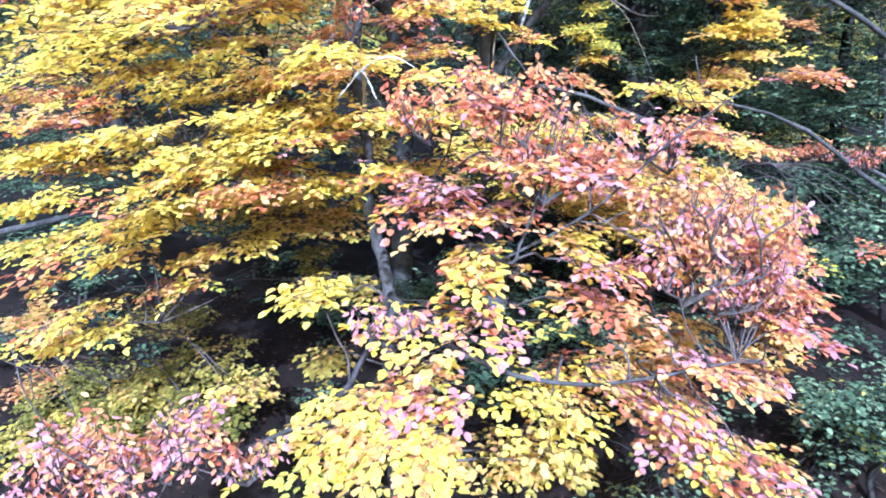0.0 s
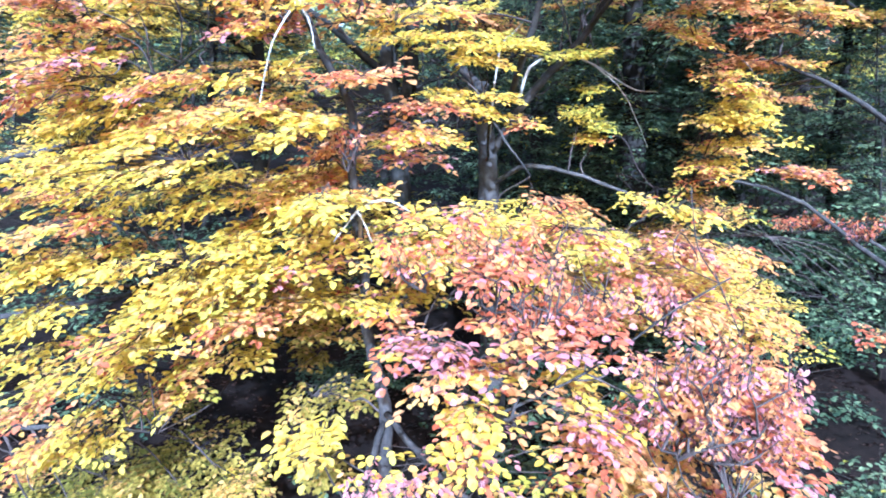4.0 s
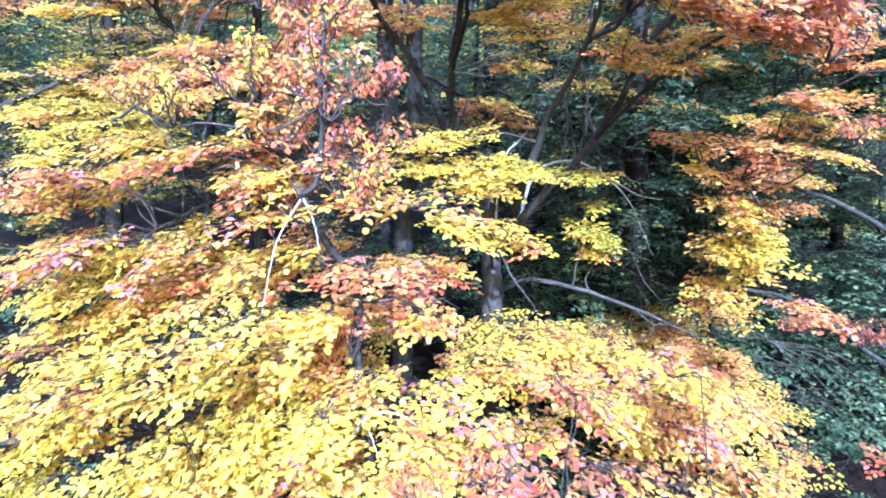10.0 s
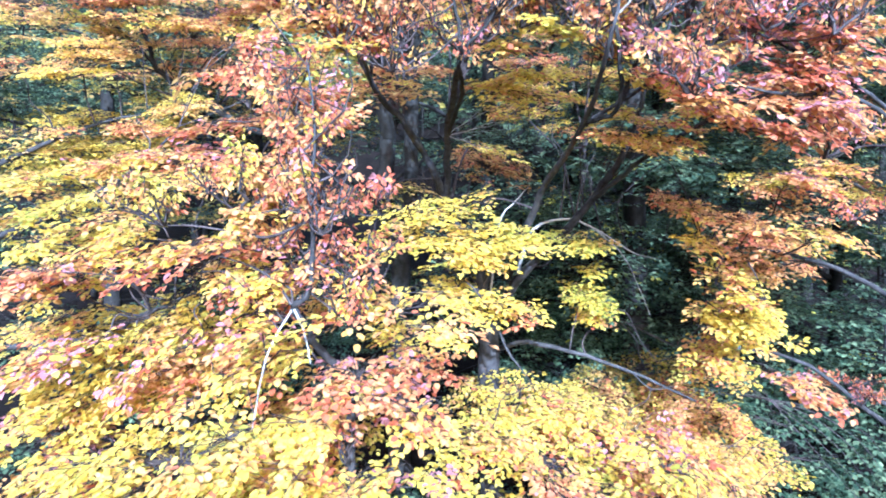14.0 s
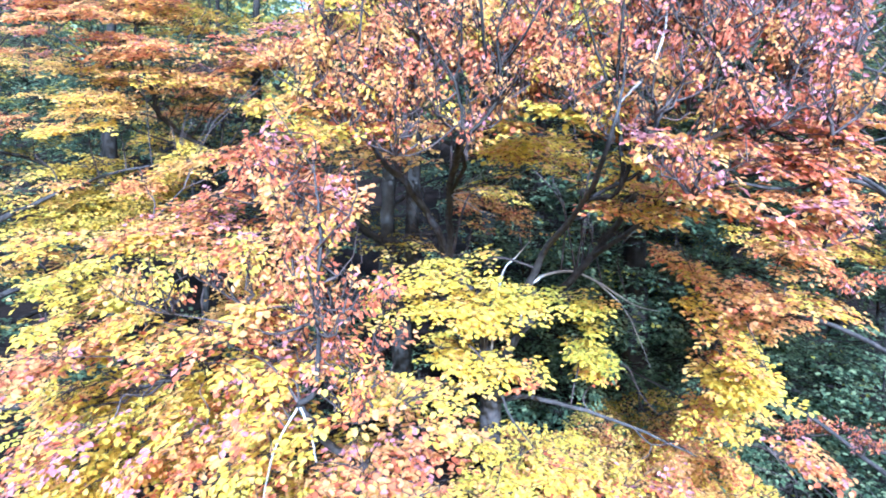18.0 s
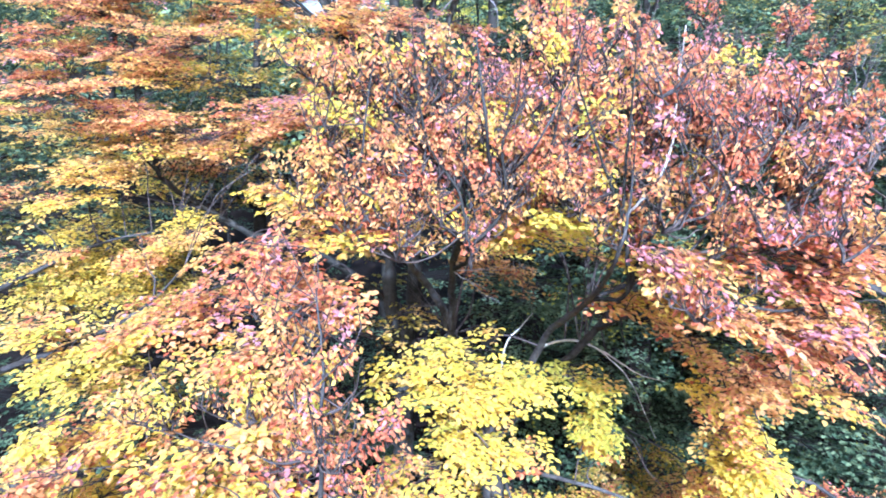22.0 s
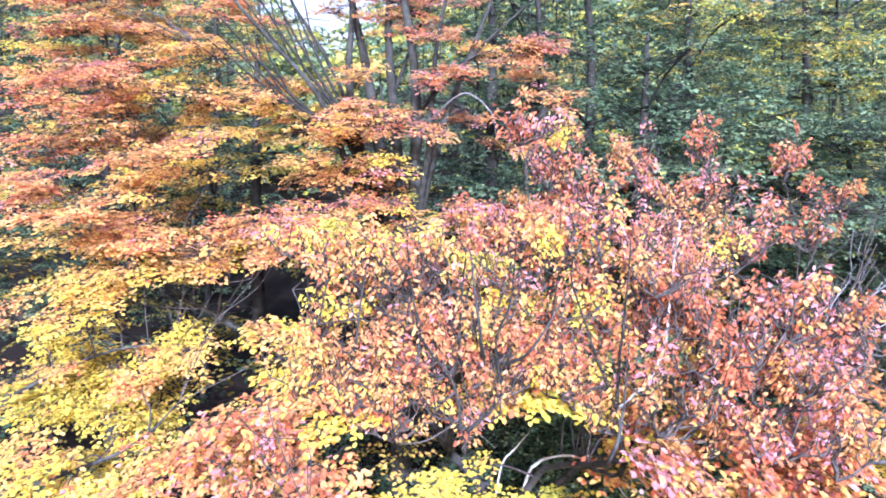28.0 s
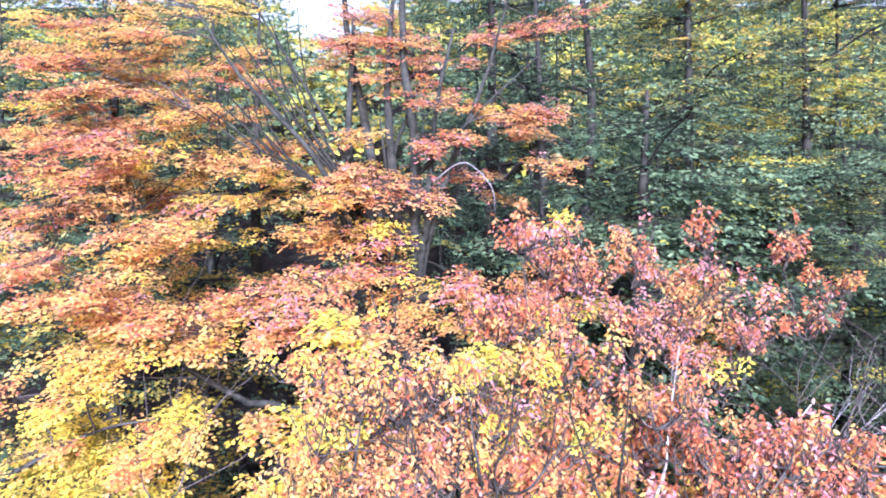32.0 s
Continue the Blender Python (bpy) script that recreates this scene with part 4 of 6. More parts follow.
bough(B, 0.94, 4.55, 7.65, 0.90, 0.54, "U", "RO", 0.83)
bough(B, -0.30, 7.00, 7.79, 1.35, 0.27, "S", "O")
bough(B, 0.47, 4.55, 7.78, 0.75, 0.35, "U", "OR", 0.72)
bough(B, 0.29, 4.55, 7.78, 1.12, 0.66, "U", "OR", 0.72)
bough(B, 0.51, 4.55, 7.83, 0.88, 0.66, "U", "ROY", 0.72)
bough(B, -0.10, 4.48, 7.94, 0.61, 0.24, "U", "OR", 0.55)
bough(B, 0.84, 4.47, 8.01, 0.79, 0.20, "U", "RO", 0.55)
bough(B, 1.60, 4.55, 8.04, 0.86, 0.65, "U", "ROY", 0.72)
bough(B, 1.48, 4.57, 8.03, 1.23, 0.90, "U", "ROPY", 0.72)
bough(B, -0.10, 4.56, 8.12, 1.99, 0.90, "U", "ROPY", 0.72)
bough(B, -0.45, 4.50, 8.30, 0.59, 0.59, "U", "ORY", 0.55)
bough(B, 1.15, 4.46, 8.46, 0.93, 0.63, "U", "ROPY", 0.55)
bough(B, -0.71, 4.47, 8.45, 0.87, 0.46, "U", "OYP", 0.55)
bough(B, -0.10, 4.49, 8.36, 1.29, 0.64, "U", "ROPY", 0.55)
bough(B, -0.80, 4.50, 8.41, 0.75, 0.38, "U", "OYR", 0.55)
bough(B, 0.54, 5.88, 8.42, 1.07, 0.28, "S", "Y")
bough(B, 0.94, 4.52, 8.49, 0.80, 0.45, "U", "ROY", 0.55)
bough(B, -0.98, 4.53, 8.51, 0.79, 0.30, "U", "OY", 0.55)
bough(B, 1.27, 4.47, 8.68, 0.55, 0.23, "U", "PR", 0.55)
bough(B, 2.15, 4.50, 8.45, 0.47, 0.25, "U", "OY", 0.72)
bough(B, -0.93, 5.88, 8.65, 1.07, 0.34, "S", "YO")
bough(B, 0.58, 6.30, 8.73, 1.40, 0.70, "U", "RPY")
bough(B, 1.02, 6.30, 8.74, 1.21, 0.70, "U", "PRY")
bough(B, 1.00, 6.30, 8.77, 1.21, 0.43, "U", "PO")
bough(B, 1.67, 6.30, 9.26, 1.15, 0.70, "U", "P")
bough(B, 1.19, 6.30, 9.48, 1.21, 0.70, "U", "RPY")
bough(B, 0.72, 5.13, 9.58, 1.14, 0.30, "U", "PR")
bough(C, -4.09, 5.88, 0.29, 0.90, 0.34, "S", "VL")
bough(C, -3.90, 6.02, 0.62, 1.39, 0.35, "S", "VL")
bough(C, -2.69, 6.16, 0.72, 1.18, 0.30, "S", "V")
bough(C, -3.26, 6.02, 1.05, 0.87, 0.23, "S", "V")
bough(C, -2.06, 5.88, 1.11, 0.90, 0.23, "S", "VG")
bough(C, -3.41, 5.04, 1.65, 0.87, 0.25, "S", "YO", 0.8)
bough(C, -4.41, 6.16, 1.82, 0.71, 0.24, "S", "OV")
bough(C, -2.85, 4.90, 1.87, 0.36, 0.20, "S", "Y", 0.8)
bough(C, -3.08, 4.76, 1.96, 1.01, 0.24, "S", "YO", 0.8)
bough(C, -2.30, 5.04, 2.28, 0.73, 0.47, "S", "YO", 0.8)
bough(C, -2.67, 4.76, 2.46, 1.14, 0.18, "S", "YO", 0.8)
bough(C, -2.67, 4.06, 2.47, 0.78, 0.08, "S", "YO", 0.8)
bough(C, -1.71, 5.04, 2.60, 0.97, 0.19, "S", "Y", 0.8)
bough(C, -3.08, 4.76, 2.62, 1.19, 0.23, "S", "Y", 0.8)
bough(C, -2.44, 4.76, 2.78, 1.14, 0.18, "S", "Y", 0.8)
bough(C, -1.21, 5.60, 2.84, 1.61, 0.29, "S", "GV")
bough(C, -2.08, 4.06, 2.90, 1.68, 0.37, "S", "YO", 0.8)
bough(C, -2.04, 4.90, 2.97, 1.04, 0.24, "S", "YO", 0.8)
bough(C, -2.29, 4.83, 2.99, 1.53, 0.43, "S", "Y", 0.8)
bough(C, -3.41, 4.90, 3.00, 0.66, 0.28, "S", "YL", 0.8)
bough(C, -1.39, 4.34, 3.00, 1.25, 0.21, "S", "YO", 0.8)
bough(C, -3.12, 4.48, 3.02, 0.69, 0.19, "S", "YL", 0.8)
bough(C, -1.52, 5.04, 3.06, 1.21, 0.25, "S", "YG", 0.8)
bough(C, -1.18, 5.04, 3.28, 0.97, 0.20, "S", "YO", 0.8)
bough(C, -3.41, 4.90, 3.33, 0.75, 0.19, "S", "Y", 0.8)
bough(C, -3.04, 4.76, 3.34, 1.10, 0.23, "S", "Y", 0.8)
bough(C, -3.21, 4.62, 3.35, 0.89, 0.19, "S", "Y", 0.8)
bough(C, -1.95, 4.20, 3.35, 1.74, 0.34, "S", "Y", 0.8)
bough(C, -3.16, 5.18, 3.37, 1.49, 0.34, "S", "OY", 0.8)
bough(C, -1.71, 4.62, 3.41, 1.33, 0.34, "S", "Y", 0.8)
bough(C, -1.44, 4.48, 3.54, 1.29, 0.19, "S", "Y", 0.8)
bough(C, -2.82, 4.62, 3.71, 1.51, 0.19, "S", "OY", 0.8)
bough(C, -1.57, 5.04, 3.83, 1.26, 0.41, "S", "YO", 0.8)
bough(C, -3.40, 5.32, 3.85, 1.28, 0.46, "S", "OPY", 0.8)
bough(C, -1.93, 4.62, 3.97, 1.51, 0.37, "S", "Y", 0.8)
bough(C, -3.13, 4.76, 4.07, 1.33, 0.31, "S", "Y", 0.8)
bough(C, -3.04, 4.62, 4.28, 1.07, 0.31, "S", "Y", 0.8)
bough(C, -2.87, 5.60, 4.30, 1.35, 0.27, "S", "YO")
bough(C, -4.09, 5.88, 4.33, 0.85, 0.23, "S", "OY")
bough(C, -2.75, 4.90, 4.40, 1.04, 0.19, "S", "YO", 0.8)
bough(C, -1.81, 4.34, 4.43, 1.21, 0.28, "S", "YO", 0.8)
bough(C, -3.39, 5.74, 4.62, 1.88, 0.50, "S", "Y")
bough(C, -1.52, 5.04, 4.65, 1.07, 0.25, "S", "YO", 0.8)
bough(C, -3.12, 4.48, 4.65, 0.69, 0.19, "S", "YP", 0.8)
bough(C, -2.67, 4.76, 4.70, 1.56, 0.20, "S", "YO", 0.8)
bough(C, -2.17, 5.74, 4.73, 1.10, 0.44, "S", "YO")
bough(C, -2.68, 4.20, 4.78, 1.13, 0.24, "S", "PY", 0.8)
bough(C, -1.87, 4.48, 4.82, 1.12, 0.15, "S", "YOP", 0.8)
bough(C, -3.16, 5.18, 4.83, 1.49, 0.21, "S", "Y", 0.8)
bough(C, -3.27, 5.04, 5.00, 1.07, 0.20, "S", "OY", 0.8)
bough(C, -3.40, 5.18, 5.23, 1.01, 0.38, "S", "OYP", 0.8)
bough(C, -2.94, 4.34, 5.39, 0.83, 0.25, "S", "PO", 0.8)
bough(C, -1.81, 4.34, 5.43, 1.17, 0.17, "S", "RP", 0.8)
bough(C, -3.02, 5.18, 5.48, 0.81, 0.21, "S", "OY", 0.8)
bough(C, -4.53, 7.00, 5.54, 0.55, 0.61, "S", "YV", 0.4)
bough(C, -2.37, 4.62, 5.54, 0.71, 0.10, "S", "OY", 0.8)
bough(C, -3.31, 4.76, 5.63, 0.64, 0.15, "S", "YP", 0.8)
bough(C, -1.60, 4.90, 5.67, 0.43, 0.44, "S", "OYR", 0.8)
bough(C, -3.88, 7.00, 5.74, 0.71, 0.47, "S", "YV")
bough(C, -4.24, 7.56, 5.76, 1.31, 0.29, "S", "YV")
bough(C, -5.01, 7.56, 5.84, 0.38, 0.22, "S", "G")
bough(C, -5.71, 7.84, 6.04, 0.39, 0.24, "S", "GV")
bough(C, -3.74, 7.28, 6.35, 1.19, 0.49, "S", "YV")
bough(C, -4.82, 7.56, 6.60, 1.45, 0.17, "S", "YV")
bough(C, -4.24, 7.56, 6.67, 1.82, 0.36, "S", "YV")
bough(C, -4.70, 7.84, 6.76, 1.81, 0.75, "S", "YV")
bough(C, -4.84, 7.70, 6.96, 1.41, 0.23, "S", "YV")
bough(C, -4.93, 7.84, 7.01, 1.96, 0.08, "S", "YV")
bough(C, -3.45, 6.72, 7.02, 0.52, 0.26, "S", "O")
bough(C, -3.58, 7.70, 7.05, 1.11, 0.22, "S", "YV")
bough(C, -3.81, 7.28, 7.10, 1.33, 0.18, "S", "O")
bough(C, -3.05, 7.00, 7.35, 1.01, 0.27, "S", "G")
bough(C, -3.31, 7.42, 7.39, 0.72, 0.50, "S", "YV")
bough(C, -4.86, 7.98, 7.48, 1.69, 0.18, "S", "Y")
bough(C, -4.11, 7.28, 8.03, 1.23, 0.28, "S", "G")
bough(C, -4.65, 7.28, 8.19, 1.40, 0.22, "S", "G")
bough(C, -3.18, 7.28, 8.34, 1.68, 0.24, "S", "OY")
bough(C, -2.05, 7.00, 8.50, 0.81, 0.27, "S", "O")
bough(C, -1.89, 6.72, 8.51, 0.81, 0.23, "S", "O")
bough(C, -3.59, 7.00, 8.70, 1.28, 0.28, "S", "OR")
bough(C, -1.71, 6.72, 8.74, 1.29, 0.32, "S", "PO")
bough(C, -3.94, 7.28, 8.76, 1.41, 0.28, "S", "O")
bough(C, -4.45, 6.58, 8.93, 1.08, 0.10, "S", "OR")
bough(E, -4.67, 7.00, 7.69, 1.35, 0.24, "S", "YG", 0.75)
bough(E, -5.08, 7.84, 8.05, 1.66, 0.10, "S", "GO", 0.75)
bough(E, -3.29, 8.68, 8.35, 1.50, 0.21, "S", "O", 0.75)
bough(E, -3.35, 7.84, 8.47, 1.13, 0.07, "S", "O", 0.75)
bough(E, -4.54, 7.84, 8.49, 0.66, 0.38, "S", "G", 0.75)
bough(E, -3.29, 8.68, 8.73, 1.84, 0.25, "S", "O", 0.75)
bough(E, -5.02, 7.98, 8.84, 1.92, 0.23, "S", "G", 0.75)
bough(E, -3.74, 7.28, 8.90, 1.54, 0.28, "S", "OP", 0.75)
bough(E, -2.43, 7.56, 8.95, 1.16, 0.29, "S", "PO", 0.75)
bough(E, -4.42, 6.72, 9.02, 1.42, 0.27, "S", "OP", 0.75)
bough(E, -1.01, 7.84, 9.16, 1.05, 0.27, "S", "OP", 0.75)
bough(E, -4.87, 7.00, 9.25, 1.01, 0.28, "S", "OP", 0.75)
bough(E, -4.55, 6.72, 9.44, 1.23, 0.27, "S", "OR", 0.75)
bough(E, -4.23, 7.98, 9.51, 1.43, 0.21, "S", "OG", 0.75)
bough(E, -6.31, 8.96, 9.51, 1.88, 0.34, "S", "OP", 0.75)
bough(E, -0.59, 9.24, 9.65, 1.19, 0.20, "S", "OP", 0.75)
bough(E, -4.02, 7.84, 9.69, 1.66, 0.30, "S", "GO", 0.75)
bough(E, -0.83, 8.26, 9.71, 1.27, 0.32, "S", "PY", 0.75)
bough(E, -1.28, 8.68, 9.73, 1.04, 0.22, "S", "OG", 0.75)
bough(E, -1.54, 8.68, 9.75, 1.59, 0.33, "S", "O", 0.75)
bough(E, -0.67, 8.26, 9.77, 0.95, 0.12, "S", "Y", 0.75)
bough(E, -3.91, 8.96, 9.81, 2.07, 0.43, "S", "GY", 0.75)
bough(E, -1.75, 8.12, 9.84, 1.17, 0.19, "S", "OG", 0.75)
bough(E, -3.50, 7.84, 9.99, 1.81, 0.34, "S", "OP", 0.75)
bough(E, -5.29, 8.40, 10.05, 1.63, 0.31, "S", "OP", 0.75)
bough(E, -5.31, 7.84, 10.14, 1.36, 0.30, "S", "PO", 0.75)
bough(E, -3.10, 8.40, 10.28, 1.37, 0.28, "S", "YG", 0.75)
bough(E, -1.46, 7.98, 10.36, 1.23, 0.35, "S", "OG", 0.75)
bough(E, -4.63, 7.84, 10.37, 1.36, 0.30, "S", "O", 0.75)
bough(E, -4.61, 9.94, 10.37, 1.24, 0.22, "S", "PO", 0.75)
bough(E, -0.67, 8.26, 10.42, 1.51, 0.36, "S", "PO", 0.75)
bough(E, -5.83, 9.38, 10.50, 1.01, 0.23, "S", "OG", 0.75)
bough(E, -1.12, 8.68, 10.52, 1.50, 0.33, "S", "PO", 0.75)
bough(E, 0.97, 10.50, 10.57, 1.12, 0.25, "S", "OP", 0.75)
bough(E, -4.66, 8.54, 10.57, 1.31, 0.30, "S", "OG", 0.75)
bough(E, -2.05, 9.10, 10.58, 2.10, 0.79, "S", "OG", 0.75)
bough(E, -4.94, 10.36, 10.59, 2.03, 0.35, "S", "OG", 0.75)
bough(E, -4.88, 8.12, 10.63, 1.64, 0.26, "S", "PO", 0.75)
bough(E, -4.08, 9.38, 10.65, 1.09, 0.27, "S", "GO", 0.75)
bough(E, -1.40, 8.40, 10.68, 1.21, 0.32, "S", "OP", 0.75)
bough(E, -5.12, 10.50, 10.69, 1.18, 0.37, "S", "GO", 0.75)
bough(E, -5.06, 8.54, 10.71, 1.18, 0.19, "S", "OG", 0.75)
bough(E, 1.45, 8.12, 10.72, 0.94, 0.31, "S", "OP", 0.75)
bough(E, -5.55, 7.98, 10.72, 1.15, 0.38, "S", "RO", 0.75)
bough(E, 0.54, 9.66, 10.75, 1.46, 0.25, "S", "PO", 0.75)
bough(E, -2.94, 8.40, 10.78, 1.21, 0.36, "S", "O", 0.75)
bough(E, -2.54, 8.68, 10.81, 1.42, 0.29, "S", "YO", 0.75)
bough(E, -4.32, 7.70, 10.92, 1.48, 0.28, "S", "RO", 0.75)
bough(E, -4.07, 8.40, 10.93, 1.53, 0.32, "S", "OY", 0.75)
bough(E, -4.65, 8.82, 11.00, 1.53, 0.21, "S", "PO", 0.75)
bough(E, -5.51, 9.52, 11.01, 1.27, 0.19, "S", "OP", 0.75)
bough(E, -0.31, 8.40, 11.05, 0.97, 0.28, "S", "PO", 0.75)
bough(E, -3.52, 9.52, 11.05, 1.21, 0.18, "S", "OP", 0.75)
bough(E, -3.92, 9.80, 11.11, 1.05, 0.33, "S", "OG", 0.75)
bough(E, 0.36, 8.40, 11.15, 1.38, 0.26, "S", "OP", 0.75)
bough(E, -2.34, 9.24, 11.15, 1.42, 0.27, "S", "O", 0.75)
bough(E, -4.87, 8.12, 11.22, 1.48, 0.27, "S", "PO", 0.75)
bough(E, -2.45, 8.96, 11.24, 1.29, 0.26, "S", "OG", 0.75)
bough(E, -5.38, 8.96, 11.24, 1.73, 0.27, "S", "PO", 0.75)
bough(E, -1.31, 8.82, 11.26, 1.10, 0.30, "S", "OG", 0.75)
bough(E, -5.48, 8.82, 11.30, 1.59, 0.22, "S", "OP", 0.75)
bough(E, -6.49, 9.38, 11.48, 1.47, 0.25, "S", "OG", 0.75)
bough(E, 1.34, 8.40, 11.49, 1.13, 0.57, "S", "PO", 0.75)
bough(E, 1.27, 9.38, 11.50, 1.16, 0.24, "S", "OP", 0.75)
bough(E, -4.58, 9.10, 11.50, 1.46, 0.23, "S", "PO", 0.75)
bough(E, -3.90, 8.40, 11.57, 1.46, 0.30, "S", "OG", 0.75)
bough(E, -3.65, 8.96, 11.63, 2.07, 0.30, "S", "OG", 0.75)
bough(E, -0.11, 8.40, 11.65, 0.97, 0.24, "S", "OP", 0.75)
bough(E, 1.60, 9.94, 11.67, 1.36, 0.19, "S", "OP", 0.75)
bough(E, -6.60, 10.08, 11.70, 1.55, 0.22, "S", "PO", 0.75)
bough(E, -5.12, 7.84, 11.70, 1.05, 0.18, "S", "OP", 0.75)
bough(E, -6.06, 10.36, 11.77, 1.65, 0.34, "S", "OP", 0.75)
bough(E, -6.25, 9.52, 11.77, 1.72, 0.23, "S", "OP", 0.75)
bough(E, 0.50, 9.24, 11.79, 1.33, 0.27, "S", "OG", 0.75)
bough(E, -4.38, 8.54, 11.86, 1.31, 0.25, "S", "OP", 0.75)
bough(E, 1.08, 10.36, 11.89, 1.59, 0.27, "S", "OP", 0.75)
bough(E, -5.46, 8.68, 11.94, 1.67, 0.29, "S", "OP", 0.75)
bough(E, -4.33, 9.24, 12.00, 1.20, 0.30, "S", "OG", 0.75)
bough(E, -5.84, 9.24, 12.03, 1.03, 0.25, "S", "OP", 0.75)
bough(E, -5.61, 8.12, 12.17, 0.86, 0.31, "S", "PO", 0.75)
bough(E, -3.32, 8.82, 12.22, 1.84, 0.25, "S", "OP", 0.75)
bough(E, -4.84, 10.50, 12.28, 1.42, 0.27, "S", "OP", 0.75)
bough(E, -5.61, 8.54, 12.33, 1.22, 0.26, "S", "OP", 0.75)
bough(E, -3.19, 8.96, 12.44, 1.21, 0.28, "S", "OP", 0.75)
bough(E, -0.39, 9.24, 12.50, 1.87, 0.89, "S", "PRO", 0.75)
bough(E, -4.25, 8.26, 12.54, 1.10, 0.20, "S", "OP", 0.75)
bough(E, -5.80, 8.96, 12.54, 2.07, 0.43, "S", "OG", 0.75)
bough(E, -4.90, 10.22, 12.60, 1.39, 0.29, "S", "OG", 0.75)
bough(E, -4.62, 9.24, 12.64, 1.18, 0.31, "S", "OP", 0.75)
bough(E, -3.08, 8.96, 12.65, 0.99, 0.20, "S", "GO", 0.75)
bough(E, -5.53, 9.94, 12.66, 1.75, 0.33, "S", "OG", 0.75)
bough(E, -4.30, 8.96, 12.75, 1.13, 0.31, "S", "GO", 0.75)
bough(E, -4.94, 8.96, 12.88, 1.72, 0.34, "S", "OG", 0.75)
bough(E, -0.73, 9.10, 12.89, 1.75, 0.28, "S", "PO", 0.75)
bough(E, -1.50, 9.52, 13.05, 1.28, 0.46, "S", "PRO", 0.75)
bough(E, 0.70, 9.52, 13.05, 1.37, 0.28, "S", "PO", 0.75)
bough(E, -6.72, 10.36, 13.15, 1.98, 0.36, "S", "OG", 0.75)
bough(E, -4.92, 9.52, 13.18, 1.14, 0.19, "S", "PO", 0.75)
bough(E, -5.93, 9.24, 13.20, 1.65, 0.28, "S", "OP", 0.75)
bough(E, -6.43, 9.24, 13.21, 1.07, 0.27, "S", "G", 0.75)
bough(E, -0.91, 9.80, 13.27, 1.27, 0.31, "S", "OG", 0.75)
bough(E, -1.30, 9.38, 13.36, 1.44, 0.28, "S", "PO", 0.75)
bough(E, 1.61, 10.08, 13.42, 2.23, 0.48, "S", "PRO", 0.75)
bough(E, -1.24, 10.50, 13.79, 1.23, 0.37, "S", "GO", 0.75)
bough(E, -5.60, 10.50, 13.93, 1.12, 0.35, "S", "OG", 0.75)
bough(F, 3.42, 5.88, 1.97, 0.45, 0.51, "S", "OP")
bough(F, 4.30, 6.72, 2.48, 1.29, 0.07, "S", "OY")
bough(F, 4.68, 6.44, 2.55, 0.56, 0.05, "S", "OR")
bough(F, 3.90, 7.56, 2.79, 1.32, 0.44, "S", "YO")
bough(F, 2.80, 7.00, 2.84, 2.02, 0.47, "S", "GY")
bough(F, 2.72, 5.88, 2.88, 0.62, 0.28, "S", "OP")
bough(F, 2.46, 6.16, 2.95, 2.01, 0.47, "S", "OY")
bough(F, 3.85, 8.40, 3.02, 1.15, 0.48, "S", "O")
bough(F, 2.83, 7.84, 3.07, 3.24, 0.60, "S", "GO")
bough(F, 3.86, 8.12, 3.22, 0.84, 0.23, "S", "YO")
bough(F, 3.61, 8.12, 3.23, 1.34, 0.20, "S", "OG")
bough(F, 3.27, 6.44, 3.23, 0.22, 0.06, "S", "OY")
bough(F, 2.93, 6.30, 3.26, 0.76, 0.18, "S", "GO")
bough(F, 3.84, 7.70, 3.34, 0.42, 0.22, "S", "OR")
bough(F, 2.91, 8.26, 3.45, 1.75, 0.40, "S", "OG")
bough(F, 2.76, 7.84, 3.49, 1.66, 0.30, "S", "OY")
bough(F, 3.01, 7.70, 3.64, 0.75, 0.22, "S", "OY")
bough(F, 5.59, 7.70, 3.65, 0.75, 0.37, "U", "RP")
bough(F, 4.88, 7.98, 3.78, 1.15, 0.21, "U", "RP")
bough(F, 5.34, 7.98, 3.80, 1.53, 0.17, "U", "RP")
bough(F, 3.74, 7.70, 3.93, 0.88, 0.14, "S", "OY")
bough(F, 3.39, 7.42, 4.01, 0.66, 0.12, "S", "YO")
bough(F, 2.89, 6.72, 4.23, 0.28, 0.14, "S", "YO")
bough(F, 3.13, 6.44, 4.34, 1.02, 0.27, "S", "YO")
bough(F, 3.61, 7.42, 4.37, 0.59, 0.12, "S", "O")
bough(F, 3.29, 6.16, 4.74, 1.14, 0.30, "S", "YG")
bough(F, 3.68, 7.42, 4.76, 1.05, 0.22, "S", "YO")
bough(F, 1.79, 7.00, 4.91, 0.55, 0.22, "S", "YO")
bough(F, 2.97, 6.16, 4.92, 0.38, 0.22, "S", "Y")
bough(F, 3.17, 6.02, 4.92, 0.87, 0.30, "S", "Y")
bough(F, 3.54, 7.56, 5.00, 0.31, 0.30, "S", "OY")
bough(F, 3.18, 5.60, 5.07, 0.74, 0.14, "S", "YO")
bough(F, 2.94, 6.16, 5.22, 0.76, 0.30, "S", "YO")
bough(F, 4.04, 7.00, 5.32, 0.99, 0.17, "S", "O")
bough(F, 3.85, 7.42, 5.33, 0.99, 0.30, "S", "YO")
bough(F, 4.28, 7.28, 5.34, 0.72, 0.12, "S", "O")
bough(F, 2.63, 5.88, 5.53, 0.78, 0.12, "S", "YO")
bough(F, 3.50, 5.46, 5.60, 0.97, 0.12, "S", "OY")
bough(F, 3.44, 6.44, 5.63, 0.91, 0.12, "S", "O")
bough(F, 4.24, 6.72, 5.64, 0.89, 0.12, "S", "OY")
